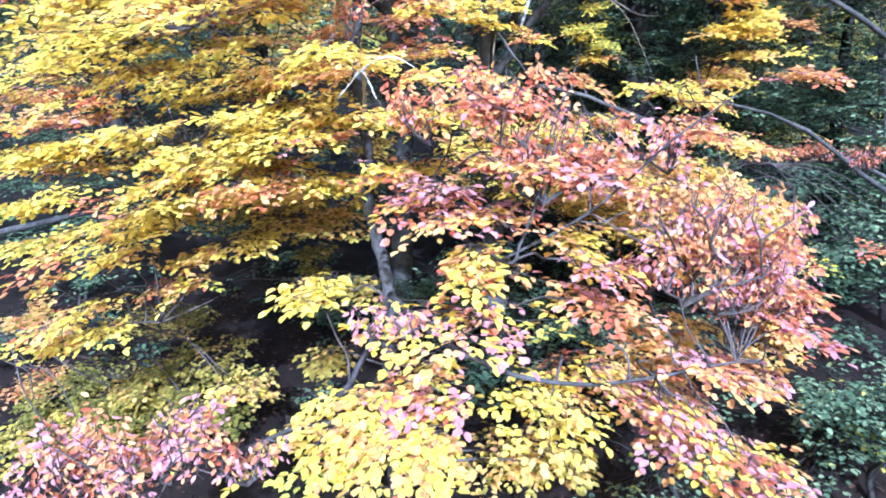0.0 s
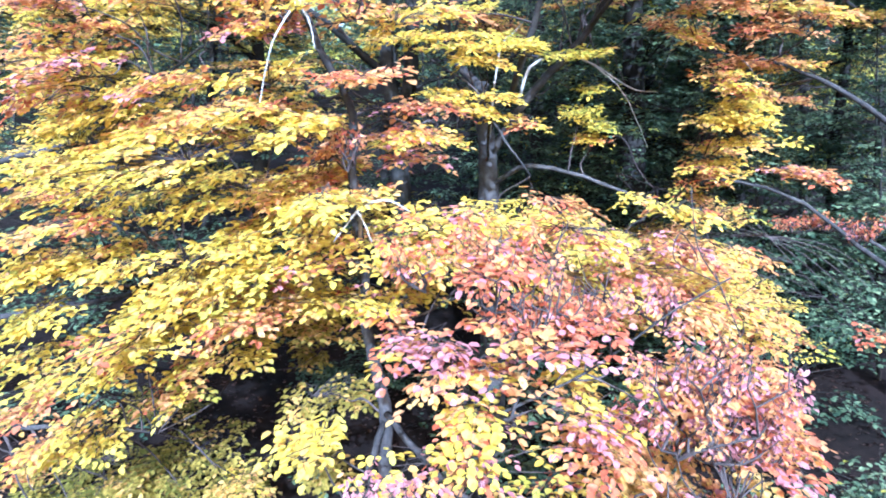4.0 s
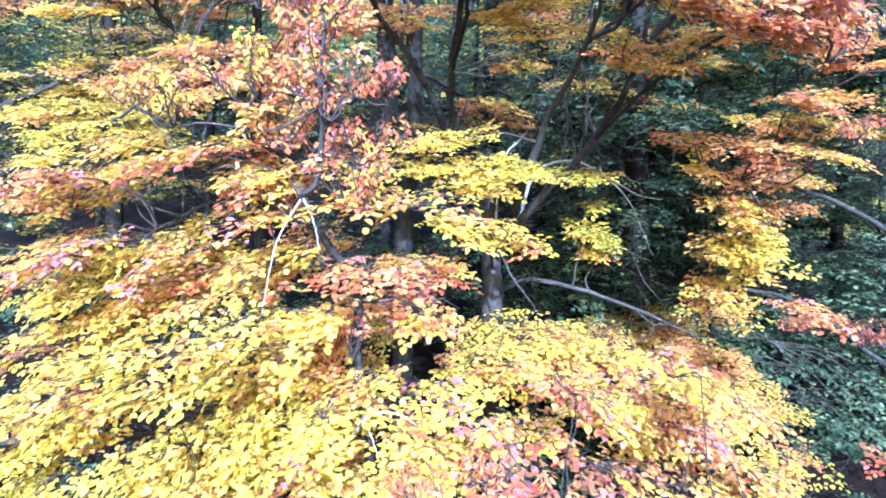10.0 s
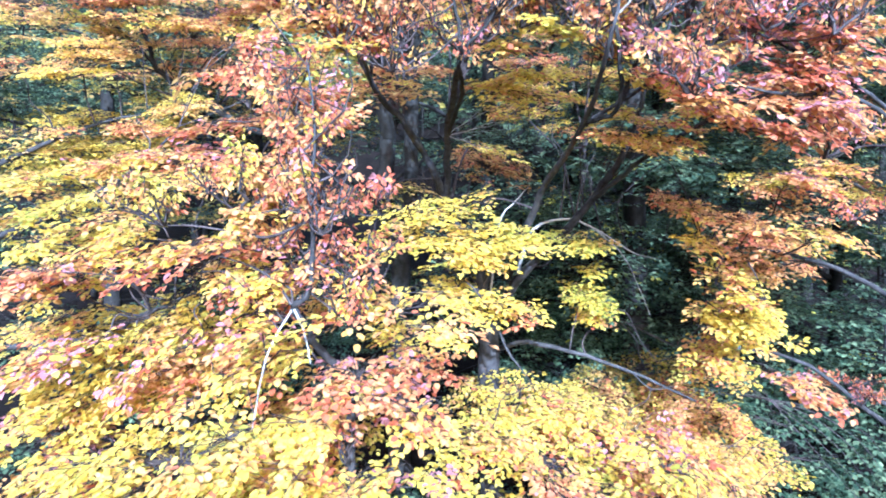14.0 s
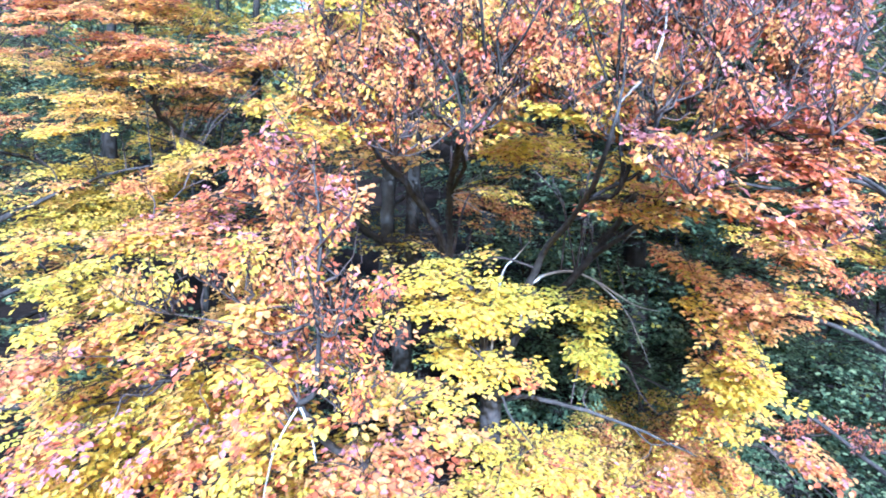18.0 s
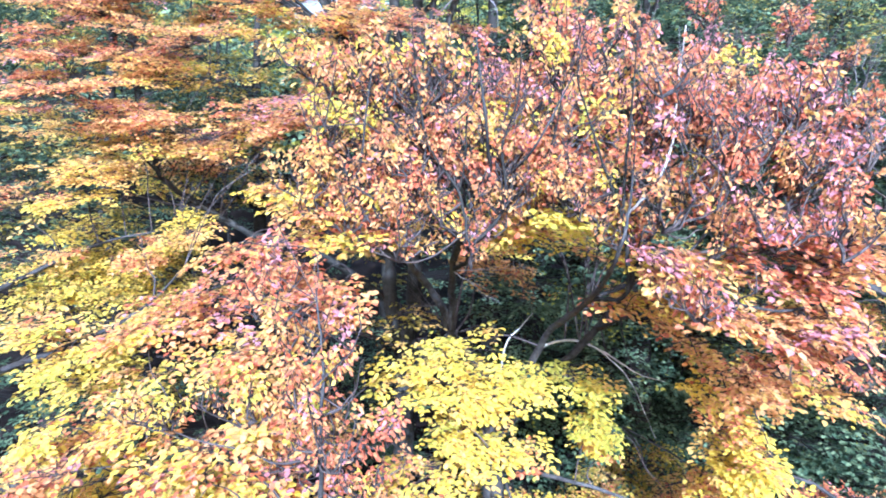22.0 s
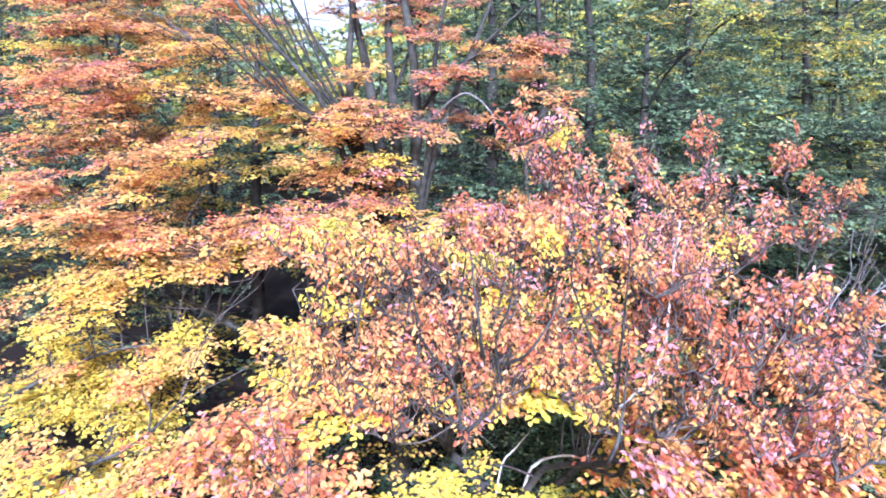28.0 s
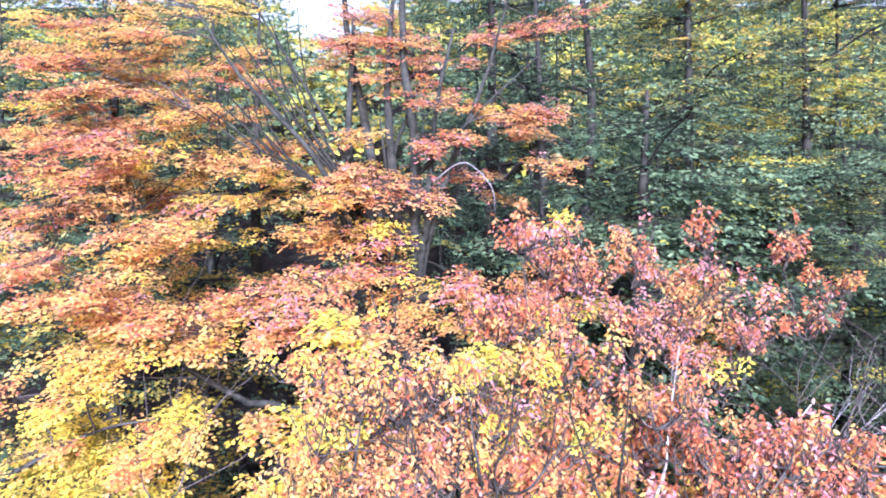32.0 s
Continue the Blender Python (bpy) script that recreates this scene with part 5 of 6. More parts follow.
bough(F, 3.86, 6.86, 5.68, 1.21, 0.20, "S", "O")
bough(F, 3.56, 6.02, 5.73, 0.90, 0.14, "S", "OP")
bough(F, 3.67, 7.00, 5.73, 0.93, 0.12, "S", "YO")
bough(F, 3.76, 5.32, 5.88, 0.51, 0.31, "U", "RO")
bough(F, 2.87, 5.46, 5.88, 0.97, 0.16, "S", "O")
bough(F, 2.95, 6.58, 6.03, 0.70, 0.14, "S", "OY")
bough(F, 2.64, 6.16, 6.07, 0.43, 0.19, "S", "OY")
bough(F, 3.98, 6.72, 6.09, 0.95, 0.30, "S", "O")
bough(F, 4.62, 6.72, 6.17, 0.83, 0.20, "S", "YO")
bough(F, 3.39, 5.46, 6.21, 0.97, 0.26, "S", "OP")
bough(F, 2.73, 7.00, 6.26, 0.56, 0.12, "S", "O")
bough(F, 4.95, 7.00, 6.26, 0.68, 0.30, "S", "OL")
bough(F, 2.88, 4.31, 6.37, 0.75, 0.37, "U", "PO", 0.62)
bough(F, 4.06, 6.16, 6.38, 0.87, 0.15, "S", "O")
bough(F, 4.14, 7.00, 6.41, 1.48, 0.21, "S", "YO")
bough(F, 3.91, 6.02, 6.44, 0.90, 0.18, "S", "OY")
bough(F, 2.08, 5.46, 6.45, 0.63, 0.11, "S", "OY")
bough(F, 2.28, 4.20, 6.46, 0.97, 0.28, "S", "RO")
bough(F, 1.58, 5.04, 6.54, 0.68, 0.13, "S", "OY")
bough(F, 1.73, 3.86, 6.73, 0.89, 0.41, "U", "RO", 0.62)
bough(F, 2.93, 4.31, 6.75, 0.62, 0.33, "U", "PO", 0.62)
bough(F, 2.78, 4.34, 6.87, 1.00, 0.33, "S", "PO")
bough(F, 4.28, 6.30, 6.91, 0.91, 0.48, "S", "O")
bough(F, 2.57, 5.74, 6.92, 0.88, 0.28, "S", "OY")
bough(F, 1.93, 4.23, 7.12, 0.65, 0.32, "U", "RO", 0.62)
bough(F, 2.86, 4.16, 7.17, 0.60, 0.52, "U", "RP", 0.62)
bough(F, 2.86, 4.16, 7.21, 0.60, 0.36, "U", "RO", 0.62)
bough(F, 2.26, 3.94, 7.23, 0.95, 0.45, "U", "RO", 0.62)
bough(F, 2.65, 3.86, 7.24, 0.52, 0.63, "U", "PO", 0.62)
bough(F, 3.67, 6.30, 7.27, 1.45, 0.36, "S", "PO")
bough(F, 2.30, 4.23, 7.29, 0.81, 0.41, "U", "RP", 0.62)
bough(F, 1.55, 4.08, 7.43, 0.98, 0.59, "U", "RO", 0.62)
bough(F, 2.42, 4.08, 7.51, 1.25, 0.39, "U", "RPO", 0.62)
bough(F, 2.45, 4.00, 7.61, 0.77, 0.38, "U", "PO", 0.62)
bough(F, 1.96, 3.94, 7.85, 1.29, 0.68, "U", "ROP", 0.62)
bough(F, 2.97, 4.08, 7.87, 0.39, 0.62, "U", "R", 0.62)
bough(F, 2.46, 4.16, 7.96, 0.96, 0.70, "U", "RP", 0.62)
bough(F, 2.10, 4.23, 7.98, 0.77, 0.49, "U", "RO", 0.6)
bough(F, 2.45, 4.00, 8.07, 0.77, 0.48, "U", "PO", 0.62)
bough(F, 2.89, 4.08, 8.04, 0.39, 0.32, "U", "PO", 0.6)
bough(F, 1.58, 4.16, 8.33, 0.80, 0.39, "U", "ROP", 0.62)
bough(F, 2.39, 6.30, 8.68, 1.51, 0.70, "U", "PRO")
bough(F, 3.30, 6.30, 8.68, 0.91, 0.70, "U", "PO", 0.6)
bough(F, 4.02, 6.30, 8.82, 1.03, 0.70, "U", "PRO", 0.6)
bough(F, 2.82, 6.30, 9.09, 1.21, 0.70, "U", "PO", 0.6)
bough(F, 4.21, 6.30, 9.10, 0.72, 0.36, "U", "PRO")
bough(F, 2.09, 6.30, 9.39, 0.43, 0.70, "U", "RPO", 0.6)
bough(F, 3.74, 6.30, 9.50, 0.37, 0.48, "U", "R")
bough(F, 2.22, 6.30, 9.56, 0.73, 0.61, "U", "PO", 0.6)
bough(F, 3.72, 6.30, 9.56, 0.30, 0.67, "U", "R", 0.6)
bough(F, 2.90, 6.30, 9.64, 0.43, 0.55, "U", "R")

bough(A, 1.77, 3.60, 2.62, 0.90, 0.20, "S", "QO", 0.8)
bough(A, 2.24, 3.70, 2.33, 0.82, 0.18, "S", "QO", 0.8)
bough(A, 1.87, 3.60, 2.17, 0.76, 0.31, "U", "Q")
bough(A, 2.19, 3.50, 2.10, 0.61, 0.20, "S", "Q", 0.8)
bough(A, 1.39, 3.50, 2.63, 0.77, 0.20, "S", "QY", 0.8)
bough(A, 0.96, 3.40, 3.03, 0.75, 0.20, "S", "QO", 0.8)
bough(A, 0.52, 3.10, 2.94, 0.78, 0.18, "S", "QO", 0.8)
bough(A, 1.32, 3.70, 2.33, 0.57, 0.21, "U", "Q")
bough(A, 1.59, 3.60, 1.80, 0.90, 0.20, "S", "QO", 0.8)
bough(A, 2.10, 3.70, 1.76, 0.53, 0.18, "S", "OQ", 0.8)
bough(A, -0.08, 3.40, 2.81, 0.56, 0.16, "S", "QO", 0.8)
bough(A, 0.38, 3.40, 3.36, 0.72, 0.20, "S", "PR", 0.8)
bough(A, 1.79, 4.20, 3.40, 0.69, 0.16, "S", "PO", 0.8)
bough(A, 0.91, 4.20, 3.72, 0.44, 0.16, "S", "OR", 0.8)
bough(A, 1.87, 4.30, 3.00, 0.95, 0.18, "S", "OY", 0.8)
bough(A, 1.35, 3.60, 1.63, 1.04, 0.18, "S", "QY", 0.8)
# low inner sheets: darker olive mixes carry their shade
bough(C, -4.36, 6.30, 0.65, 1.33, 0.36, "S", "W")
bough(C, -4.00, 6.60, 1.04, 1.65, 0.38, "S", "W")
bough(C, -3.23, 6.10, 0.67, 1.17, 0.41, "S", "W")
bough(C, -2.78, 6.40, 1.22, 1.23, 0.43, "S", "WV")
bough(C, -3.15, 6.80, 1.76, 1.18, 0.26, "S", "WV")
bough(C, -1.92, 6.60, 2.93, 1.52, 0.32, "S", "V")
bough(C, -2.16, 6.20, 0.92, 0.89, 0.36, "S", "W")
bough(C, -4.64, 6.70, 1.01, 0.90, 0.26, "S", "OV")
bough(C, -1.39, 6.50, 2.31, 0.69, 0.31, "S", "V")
bough(F, 3.62, 5.60, 4.13, 0.97, 0.22, "S", "OP")
bough(A, 1.82, 4.60, 3.77, 0.97, 0.19, "S", "YO", 0.8)
bough(A, 2.54, 4.90, 3.44, 1.08, 0.20, "S", "OY", 0.8)
bough(A, 1.03, 4.60, 3.64, 0.97, 0.19, "S", "YP", 0.8)
bough(B, -0.75, 4.51, 8.48, 1.01, 0.32, "U", "OY", 0.55)
bough(B, -0.92, 4.52, 7.99, 1.01, 0.51, "U", "YO", 0.72)
bough(B, -0.23, 4.45, 8.38, 1.11, 0.64, "U", "OYR", 0.55)
bough(B, 0.37, 4.48, 8.29, 1.16, 0.77, "U", "ROY", 0.55)
bough(B, 0.95, 4.46, 8.56, 0.81, 0.48, "U", "RO", 0.55)
bough(B, 0.82, 4.55, 8.00, 1.13, 0.70, "U", "ROY", 0.72)
bough(B, -0.32, 4.56, 7.63, 1.36, 0.59, "U", "OR", 0.83)
bough(B, 1.49, 4.53, 8.07, 1.01, 0.85, "U", "RPO", 0.72)
bough(F, 1.99, 4.30, 8.00, 1.07, 0.74, "U", "ROP", 0.62)
bough(F, 2.42, 4.20, 7.71, 1.05, 0.65, "U", "PR", 0.62)
bough(F, 2.96, 4.40, 7.86, 0.76, 0.65, "U", "PR", 0.62)
bough(B, 1.23, 4.54, 7.47, 1.01, 0.55, "U", "ORO", 0.83)
bough(F, 1.74, 4.30, 6.89, 1.07, 0.29, "S", "PO")
bough(F, 2.43, 4.30, 7.06, 0.99, 0.29, "S", "PR")
bough(F, 2.92, 4.30, 7.14, 0.83, 0.33, "S", "PO")
bough(F, 2.09, 4.20, 6.60, 1.05, 0.28, "S", "OP")
bough(F, 2.62, 4.10, 6.56, 0.95, 0.28, "S", "PO")
bough(A, 2.53, 4.80, 2.96, 0.92, 0.18, "S", "OY", 0.8)
bough(A, 2.65, 5.00, 2.75, 0.82, 0.17, "S", "YO", 0.8)
bough(B, 0.99, 4.80, 7.36, 0.92, 0.23, "S", "Y")
bough(B, 0.70, 5.00, 7.27, 0.77, 0.19, "S", "YO")
bough(B, 1.38, 4.90, 7.18, 0.75, 0.19, "S", "YO")
bough(B, 1.84, 4.90, 6.94, 0.85, 0.19, "S", "YO")
bough(B, -0.73, 4.70, 7.18, 0.81, 0.18, "S", "YO")
bough(B, -1.00, 4.70, 7.41, 0.72, 0.18, "S", "OY")
bough(B, -1.23, 4.90, 7.51, 0.85, 0.19, "S", "YO")
bough(B, -0.58, 8.00, 8.85, 2.00, 0.23, "S", "OY")
bough(B, -1.12, 7.50, 8.49, 1.73, 0.22, "S", "O")
bough(B, 0.03, 7.60, 8.63, 1.61, 0.22, "S", "OG")
bough(B, -1.70, 8.20, 9.08, 1.73, 0.24, "S", "OP")
bough(B, 0.72, 7.20, 8.72, 1.52, 0.21, "S", "OP")
bough(B, 0.54, 7.60, 9.07, 1.17, 0.22, "S", "PO")
bough(B, 1.17, 6.60, 9.05, 1.27, 0.38, "U", "PO")
bough(B, 1.99, 6.40, 8.74, 1.48, 0.43, "U", "PR")
bough(B, 2.81, 6.20, 8.33, 1.19, 0.42, "U", "PR")
bough(B, 2.37, 6.60, 9.17, 1.02, 0.38, "U", "PR")
bough(B, -1.10, 8.40, 9.33, 1.29, 0.24, "S", "PY")
bough(E, -2.27, 8.00, 8.85, 1.85, 0.23, "S", "OP")
bough(B, 3.19, 6.00, 8.58, 0.92, 0.46, "U", "PR")
bough(B, -0.79, 4.60, 7.42, 1.06, 0.53, "U", "OR", 0.83)
bough(B, -0.36, 4.59, 7.21, 1.19, 0.54, "U", "RO", 0.83)
bough(B, 0.22, 4.59, 7.37, 1.16, 0.63, "U", "ROY", 0.83)
bough(B, 0.67, 4.60, 7.57, 1.04, 0.57, "U", "RO", 0.83)
bough(B, -0.96, 4.58, 7.65, 1.02, 0.47, "U", "OR", 0.83)
bough(B, 1.06, 4.58, 7.72, 0.92, 0.55, "U", "RO", 0.72)
bough(B, -0.17, 4.59, 7.70, 1.21, 0.56, "U", "ROP", 0.72)
bough(C, -3.65, 5.60, 5.93, 1.20, 0.30, "S", "Y", 0.5)
bough(C, -2.69, 5.20, 6.28, 1.00, 0.25, "S", "YO", 0.5)
bough(C, -3.95, 5.80, 6.30, 1.00, 0.25, "S", "Y", 0.5)
bough(C, -2.99, 5.40, 5.82, 1.00, 0.22, "S", "YO", 0.5)
bough(C, -3.96, 6.00, 5.97, 1.00, 0.25, "S", "Y", 0.5)
bough(C, -2.07, 4.90, 6.10, 0.90, 0.25, "S", "YO", 0.5)
bough(A, -2.03, 4.30, 5.88, 0.90, 0.35, "U", "OY", 0.8)
bough(A, -1.38, 4.10, 6.01, 0.90, 0.50, "U", "OYR", 0.8)
bough(A, -0.76, 4.10, 5.97, 0.80, 0.50, "U", "RO", 0.8)
bough(A, -0.55, 4.00, 5.51, 0.60, 0.35, "U", "OR", 0.8)
bough(A, -1.74, 4.30, 5.55, 0.90, 0.20, "S", "OY", 0.8)
bough(A, -1.06, 4.20, 5.60, 0.70, 0.30, "U", "OY", 0.8)
bough(A, -2.43, 4.60, 5.67, 0.90, 0.20, "S", "OY", 0.8)
bough(B, 1.38, 9.50, 7.89, 1.70, 0.28, "S", "YO", 0.8)
bough(B, 2.58, 9.90, 7.75, 1.90, 0.28, "S", "YO", 0.8)
bough(B, 3.47, 9.50, 7.25, 1.60, 0.25, "S", "YO", 0.8)
bough(B, 2.09, 9.80, 8.63, 1.80, 0.28, "S", "OY", 0.8)
bough(B, 1.11, 9.50, 8.71, 1.60, 0.28, "S", "OR", 0.8)
bough(B, 3.31, 9.80, 8.53, 1.80, 0.28, "S", "OY", 0.8)
bough(B, 4.25, 9.60, 7.91, 1.60, 0.25, "S", "OY", 0.8)
bough(B, 0.83, 9.40, 7.24, 1.30, 0.22, "S", "YO", 0.8)
bough(B, 2.49, 9.90, 9.33, 1.80, 0.30, "S", "OR", 0.8)
bough(B, 4.29, 9.90, 9.03, 1.60, 0.30, "S", "OY", 0.8)
# deeper layers that close the crowns behind the lit front
deep = np.random.default_rng(31)
for k in range(18):
    zz = 2.9 + 7.0 * (k + 0.5) / 18
    xx, yy = deep.uniform(-6.4, -0.8), deep.uniform(6.2, 8.2)
    bough(C if yy < 7.3 else E, xx, yy, zz, deep.uniform(1.2, 2.0), deep.uniform(0.15, 0.4), "S", "YG" if zz < 5.0 else "GO" if zz < 7 else "OG", 0.6)
for k in range(14):
    zz = 8.0 + 6.0 * (k + 0.5) / 14
    bough(E, deep.uniform(-7.0, -1.4), deep.uniform(9.0, 10.5), zz, deep.uniform(1.4, 2.4), deep.uniform(0.2, 0.4), "S", "OG" if k % 3 else "GY", 0.5)

# unseen outer boughs added to the right beech, to shade the woods behind
F.limb((6.9, 7.4, 4.2, 0.07), (7.6, 7.0, 6.4, 0.05), (7.4, 6.6, 8.8, 0.03), (7.2, 6.4, 11.0, 0.01))
for k in range(22):
    zz = 4.4 + 7.8 * (k + 0.5) / 22
    yy = deep.uniform(6.4, 9.2)
    bough(F, 0.78 * yy + deep.uniform(0.7, 2.4), yy, zz, deep.uniform(1.2, 1.8), deep.uniform(0.4, 0.7), "S", "OG" if k % 2 else "YO", 0.9)

# more unseen boughs, added to keep sun off the trunk farther back
for k in range(9):
    bough(F, 5.4 + 0.12 * (k % 3), 5.2 + 0.15 * (k % 2), 6.4 + 0.5 * k, 1.7, 0.5, "S", "OG" if k % 2 else "YO", 1.4)

# fallen leaves on the slope
litter = np.random.default_rng(44)
lx, ly = litter.uniform(-7.5, 6.5, 9000), litter.uniform(2.6, 10.5, 9000)
at = np.array([(x, y, ground_height(x, y) + litter.uniform(0.008, 0.03)) for x, y in zip(lx, ly)])
turn = litter.uniform(0, 2 * math.pi, 9000)
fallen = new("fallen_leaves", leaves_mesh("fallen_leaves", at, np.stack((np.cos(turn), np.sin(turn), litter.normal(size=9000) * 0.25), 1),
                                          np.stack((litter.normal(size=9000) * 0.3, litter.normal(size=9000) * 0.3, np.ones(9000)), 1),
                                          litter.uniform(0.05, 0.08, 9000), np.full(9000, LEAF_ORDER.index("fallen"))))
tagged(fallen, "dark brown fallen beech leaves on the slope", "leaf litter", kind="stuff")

# ---- woodland behind ----
def woodland_tree(x, y, height, radius, mix, leaves, low, spread, seed, lean=0.0, coarse=2.0, name="woodland_tree", label=""):
    """A woodland tree: trunk, limbs and a loose crown of leafy layers from the height `low` upward."""
    rng = np.random.default_rng(seed)
    z = ground_height(x, y)
    top = thing(name, x, y, z, label or "dark-trunked woodland tree with layered %s foliage" % ("olive-yellow" if mix[0] == "K" else "green"),
                "tree" if name == "woodland_tree" else "shrub", "woodland trees" if name == "woodland_tree" else "woodland shrubs")
    bend = rng.normal(size=2) * 0.25
    trunk = smooth_line([(x, y, z - 0.2, radius), (x + bend[0] * 0.4, y, z + height * 0.3, radius * 0.85),
                         (x + bend[0] + lean * 0.5, y + bend[1], z + height * 0.62, radius * 0.55), (x + lean, y + bend[1], z + height, radius * 0.12)])
    v, f = tube(trunk, 8, rng, 0.04)
    part("trunk", mesh_of("trunk", v, f, [DARK_BARK]), top)
    ends = []
    for k in range(7):
        h = low + (height * 0.9 - low) * (k + rng.uniform(0.2, 0.8)) / 7
        i = int(np.argmin(np.abs(trunk[:, 2] - z - h)))
        a = rng.uniform(0, 2 * math.pi)
        reach = spread * (1.1 - 0.6 * h / height) * rng.uniform(0.6, 1.0)
        end = trunk[i, :3] + (math.cos(a) * reach, math.sin(a) * reach, reach * rng.uniform(0.1, 0.6))
        mid = (trunk[i, :3] + end) / 2 + (0, 0, 0.1 * reach)
        line = smooth_line([(*trunk[i, :3], trunk[i, 3] * 0.5), (*mid, trunk[i, 3] * 0.3), (*end, 0.008)], 4)
        v, f = tube(line, 5)
        part("limb", mesh_of("limb", v, f, [DARK_BARK]), top)
        ends.append(line[:, :3])
    nodes = np.vstack(ends + [trunk[trunk[:, 2] > z + low, :3]])
    sets, sticks, count = [], [], 0
    while count < leaves:
        base = nodes[rng.integers(len(nodes))]
        middle = base + rng.normal(size=3) * (spread * 0.24, spread * 0.24, 0.25)
        tilt = rng.normal(size=2) * 0.14
        for k in range(13):
            off = rng.normal(size=2) * 0.30 * coarse
            o = middle + (off[0], off[1], off @ tilt - 0.10 * (off @ off) / coarse + rng.normal() * 0.03)
            a = rng.normal() * 1.2
            way = np.array((math.sin(a), -math.cos(a), rng.normal() * 0.15 - 0.1))
            got = spray_at(rng, o, way, np.array((0, -0.3, 1.0)) + rng.normal(size=3) * 0.12, 0.18, 0.12, size=0.052 * coarse, scale=coarse)
            sets.append(got[:4])
            sticks.append(np.vstack((got[4][:4], [(*base, *o, 0.006, 0.003)])))
            count += len(got[0])
    at, along, nor, s = (np.concatenate([g[i] for g in sets]) for i in range(4))
    sv, sf = prisms(np.vstack(sticks))
    crown = part("crown", leaves_mesh("crown", at, along, nor, s, kinds_for(rng, mix, len(at), [len(g[0]) for g in sets])), top, kind="stuff")
    tw = new("twig", quads_mesh("twig", sv, sf, [DARK_BARK]))
    tw.parent = crown
    tagged(tw, kind="stuff")


# pale leaves mixed into these four stand in for sunlight on the green
woodland_tree(3.43, 10.22, 10.5, 0.25, "NM", 9000, 4.6, 3.4, 101)
woodland_tree(1.25, 11.4, 6.0, 0.05, "MN", 6000, 1.8, 1.9, 115, 0, 1.5)
woodland_tree(2.75, 11.0, 5.6, 0.05, "MN", 5000, 1.6, 1.6, 116, 0, 1.5)
woodland_tree(4.3, 9.4, 5.6, 0.04, "MN", 5500, 1.4, 1.6, 117, 0, 1.4)
woodland_tree(6.0, 12.0, 9.6, 0.15, "MN", 26000, 0.4, 3.6, 102, 0, 1.7)
woodland_tree(8.6, 13.0, 10.2, 0.15, "MN", 22000, 0.4, 3.6, 103, 0, 1.8)
woodland_tree(4.6, 13.4, 10.2, 0.16, "NM", 22000, 0.8, 3.6, 104, 0.4, 1.8)
woodland_tree(2.1, 13.3, 14.0, 0.17, "N", 6000, 3.0, 3.4, 106)
woodland_tree(1.2, 15.4, 16.8, 0.22, "N", 6000, 3.0, 3.9, 107)
woodland_tree(3.4, 16.1, 16.8, 0.20, "N", 6500, 0.8, 3.9, 108)
woodland_tree(7.0, 16.8, 20.0, 0.16, "MK", 20800, 2.1, 4.6, 109, 0, 1.9)
woodland_tree(10.4, 16.8, 19.5, 0.16, "K", 18400, 1.1, 4.6, 110, 0, 1.9)
woodland_tree(-4.5, 14.7, 12.5, 0.2, "VN", 6500, 0.8, 3.9, 111)
woodland_tree(-7.3, 13.3, 13.5, 0.2, "VN", 6500, 0.7, 3.9, 112)
woodland_tree(-1.7, 16.1, 9.8, 0.18, "NV", 5000, 0.7, 3.6, 113)
woodland_tree(-9.8, 11.9, 13.0, 0.2, "NV", 6500, 0.7, 3.9, 114)
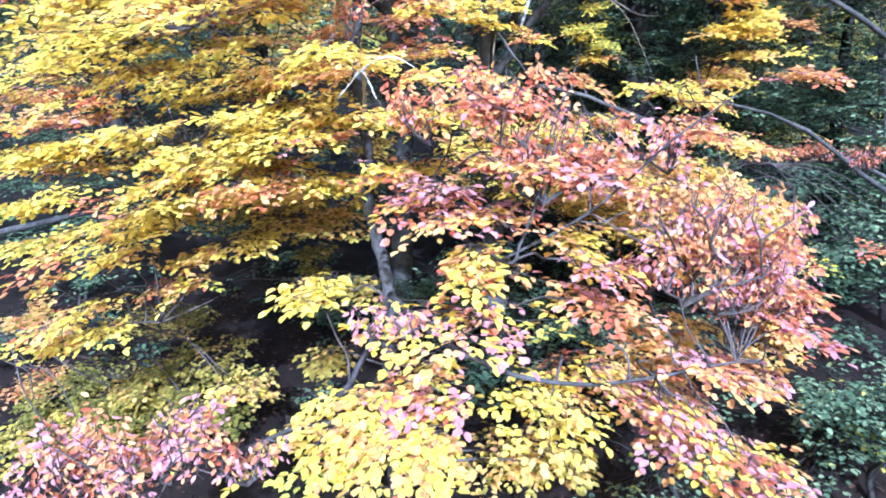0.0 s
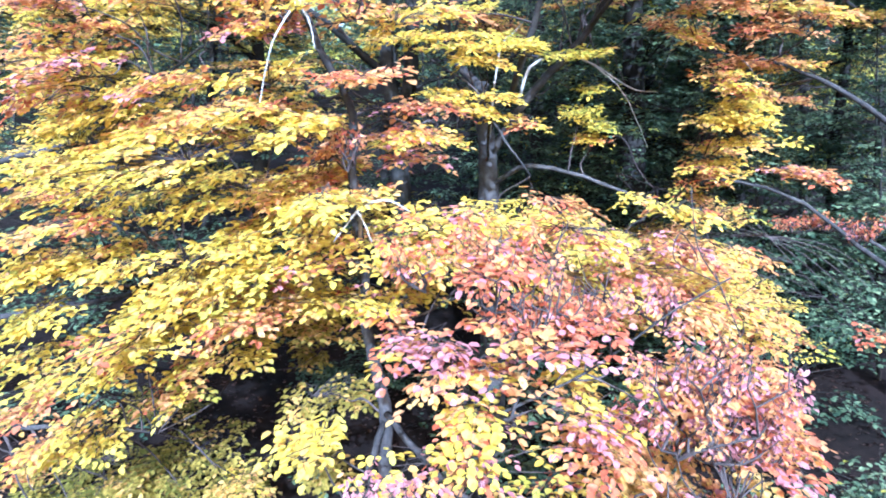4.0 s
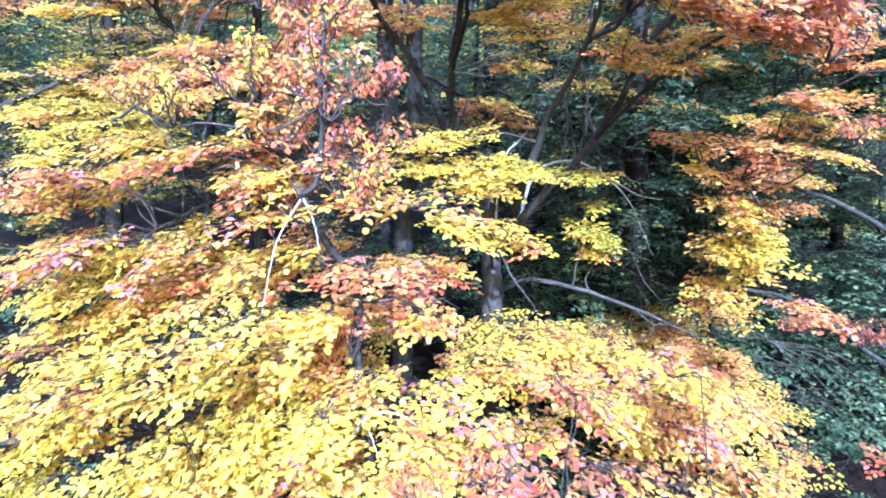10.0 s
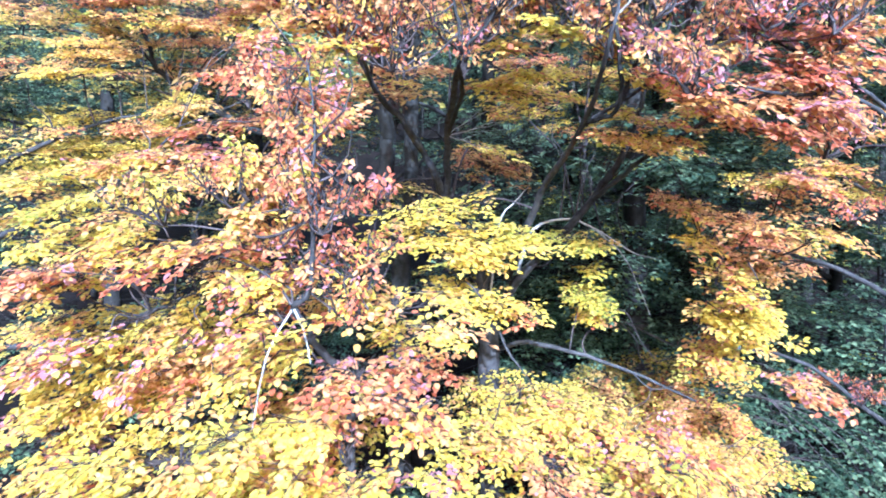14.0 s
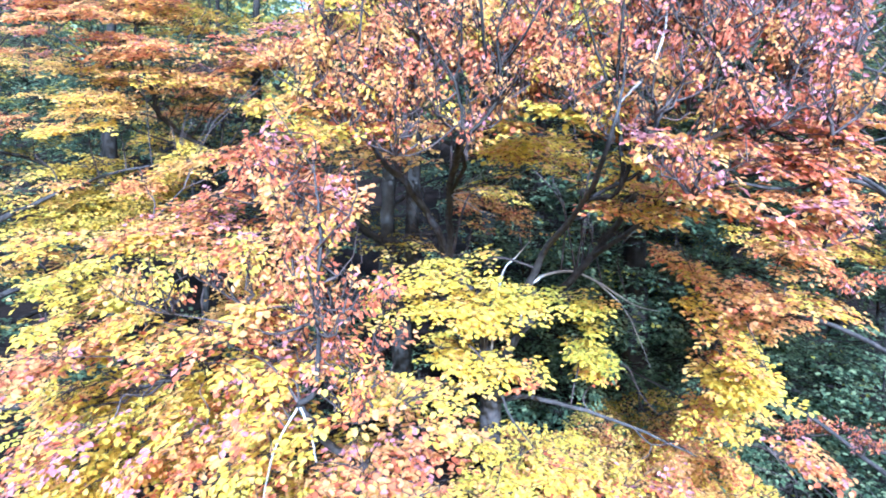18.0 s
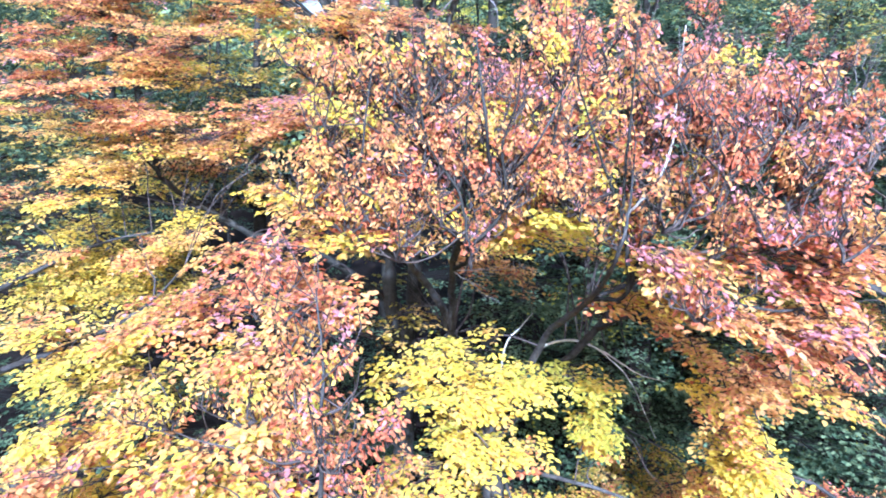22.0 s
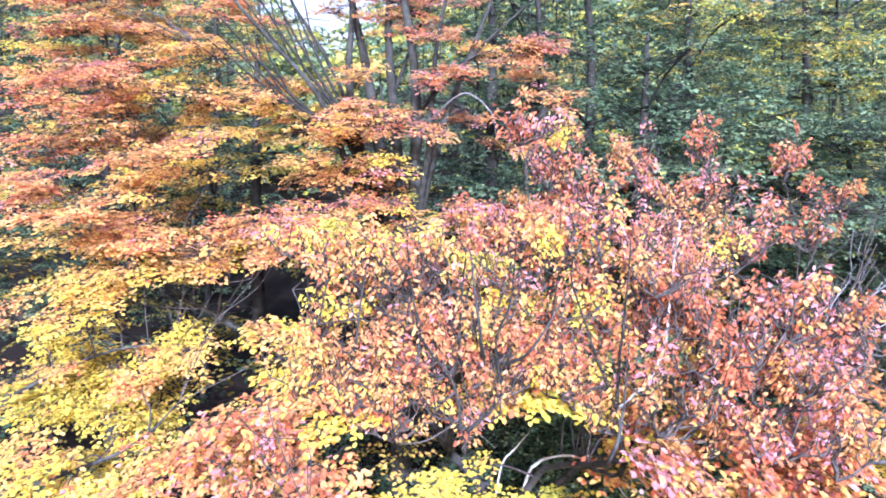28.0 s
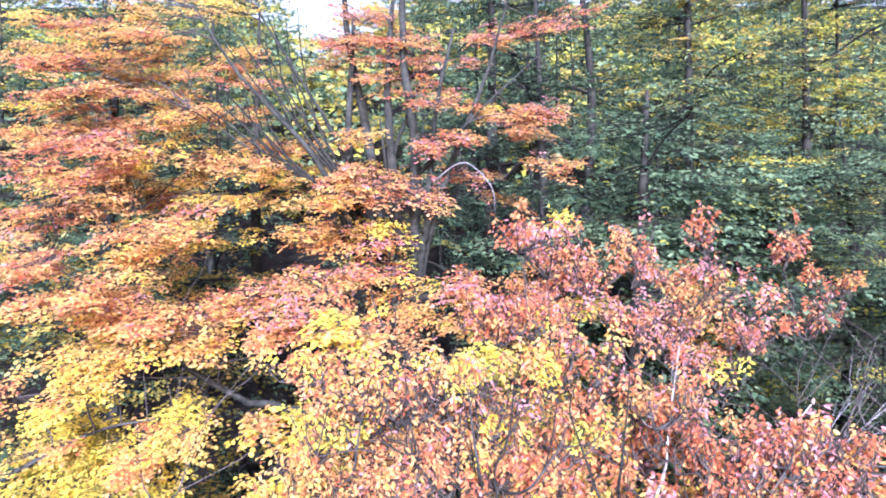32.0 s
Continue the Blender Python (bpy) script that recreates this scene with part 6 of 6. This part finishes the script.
for k, (sx, sy, high, wide, mix, count) in enumerate((
        (5.0, 8.6, 2.6, 1.5, "N", 2600), (7.0, 9.4, 4.6, 2.0, "NM", 4200), (6.0, 10.6, 6.2, 2.2, "N", 5200), (4.6, 11.2, 3.6, 1.8, "N", 3200),
        (8.6, 11.6, 7.4, 2.4, "NM", 5200), (3.2, 12.6, 3.4, 1.8, "N", 2800), (1.0, 12.4, 2.4, 1.6, "N", 2200), (-0.8, 12.8, 2.6, 1.8, "N", 2200),
        (2.0, 10.4, 1.7, 1.2, "N", 1500), (-3.6, 11.2, 2.4, 1.8, "N", 2200), (-6.2, 10.2, 3.0, 2.0, "N", 2600), (-2.4, 12.4, 3.4, 1.9, "N", 2400),
        (4.4, 5.7, 0.8, 0.9, "M", 1800), (2.7, 6.9, 1.1, 0.9, "M", 2000),
        # the first four are added to darken ground that lies in shade
        (0.2, 8.9, 1.0, 1.0, "N", 1000), (-1.2, 9.0, 1.1, 1.0, "N", 1000), (1.7, 8.7, 1.0, 1.0, "N", 1000), (0.6, 7.0, 0.7, 0.8, "N", 700), (2.3, 5.6, 0.7, 0.8, "M", 800), (4.0, 5.4, 0.9, 0.9, "M", 1700), (-5.2, 8.6, 1.6, 1.3, "N", 1500), (3.4, 9.2, 1.3, 1.0, "N", 1100))):
    woodland_tree(sx, sy, high, 0.03, mix, count, 0.15, wide, 120 + k, 0, 1.15 if mix == "M" else 1.6, "shrub",
                  "pale green leafy shrub on the woodland edge" if mix == "M" else "dense dark green shrub in the woodland shade")
plant = np.random.default_rng(77)
for row in range(5):
    yy = 19.0 + row * 4.6
    for col in range(9):
        xx = (col - 4) * (3.8 + row * 0.85) + plant.uniform(-1.2, 1.2)
        if -0.36 < xx / yy < (0.0 if row < 2 else -0.17):
            continue
        woodland_tree(xx, yy + plant.uniform(-1, 1), plant.uniform(14, 18) if col < 5 else plant.uniform(15, 20), plant.uniform(0.06, 0.12),
                      ("N", "NV", "NM")[int(plant.integers(3))] if row < 2 else "NM", 7500 if row < 2 else 4000, plant.uniform(0.4, 2.0), 4.4, 200 + row * 9 + col, 0, 2.1 if row < 2 else 2.8)

# the wooded hillside farther up
far_rng = np.random.default_rng(9)
sets = []
for k in range(4200):
    x, y = far_rng.uniform(-60, 60), far_rng.uniform(40, 105)
    o = np.array((x, y, ground_height(x, y) + far_rng.uniform(0.3, 9.0)))
    a = far_rng.normal() * 1.3
    got = spray_at(far_rng, o, np.array((math.sin(a), -math.cos(a), -0.1)), np.array((0, -0.4, 1.0)), 0.5, 0.1, size=0.6, scale=10.0)
    sets.append(got[:4])
at, along, nor, s = (np.concatenate([g[i] for g in sets]) for i in range(4))
far = new("hillside_woods", leaves_mesh("hillside_woods", at, along, nor, s, kinds_for(far_rng, "MK", len(at), [len(g[0]) for g in sets])))
tagged(far, "distant wooded hillside in green and olive leaf", "woods", kind="stuff")
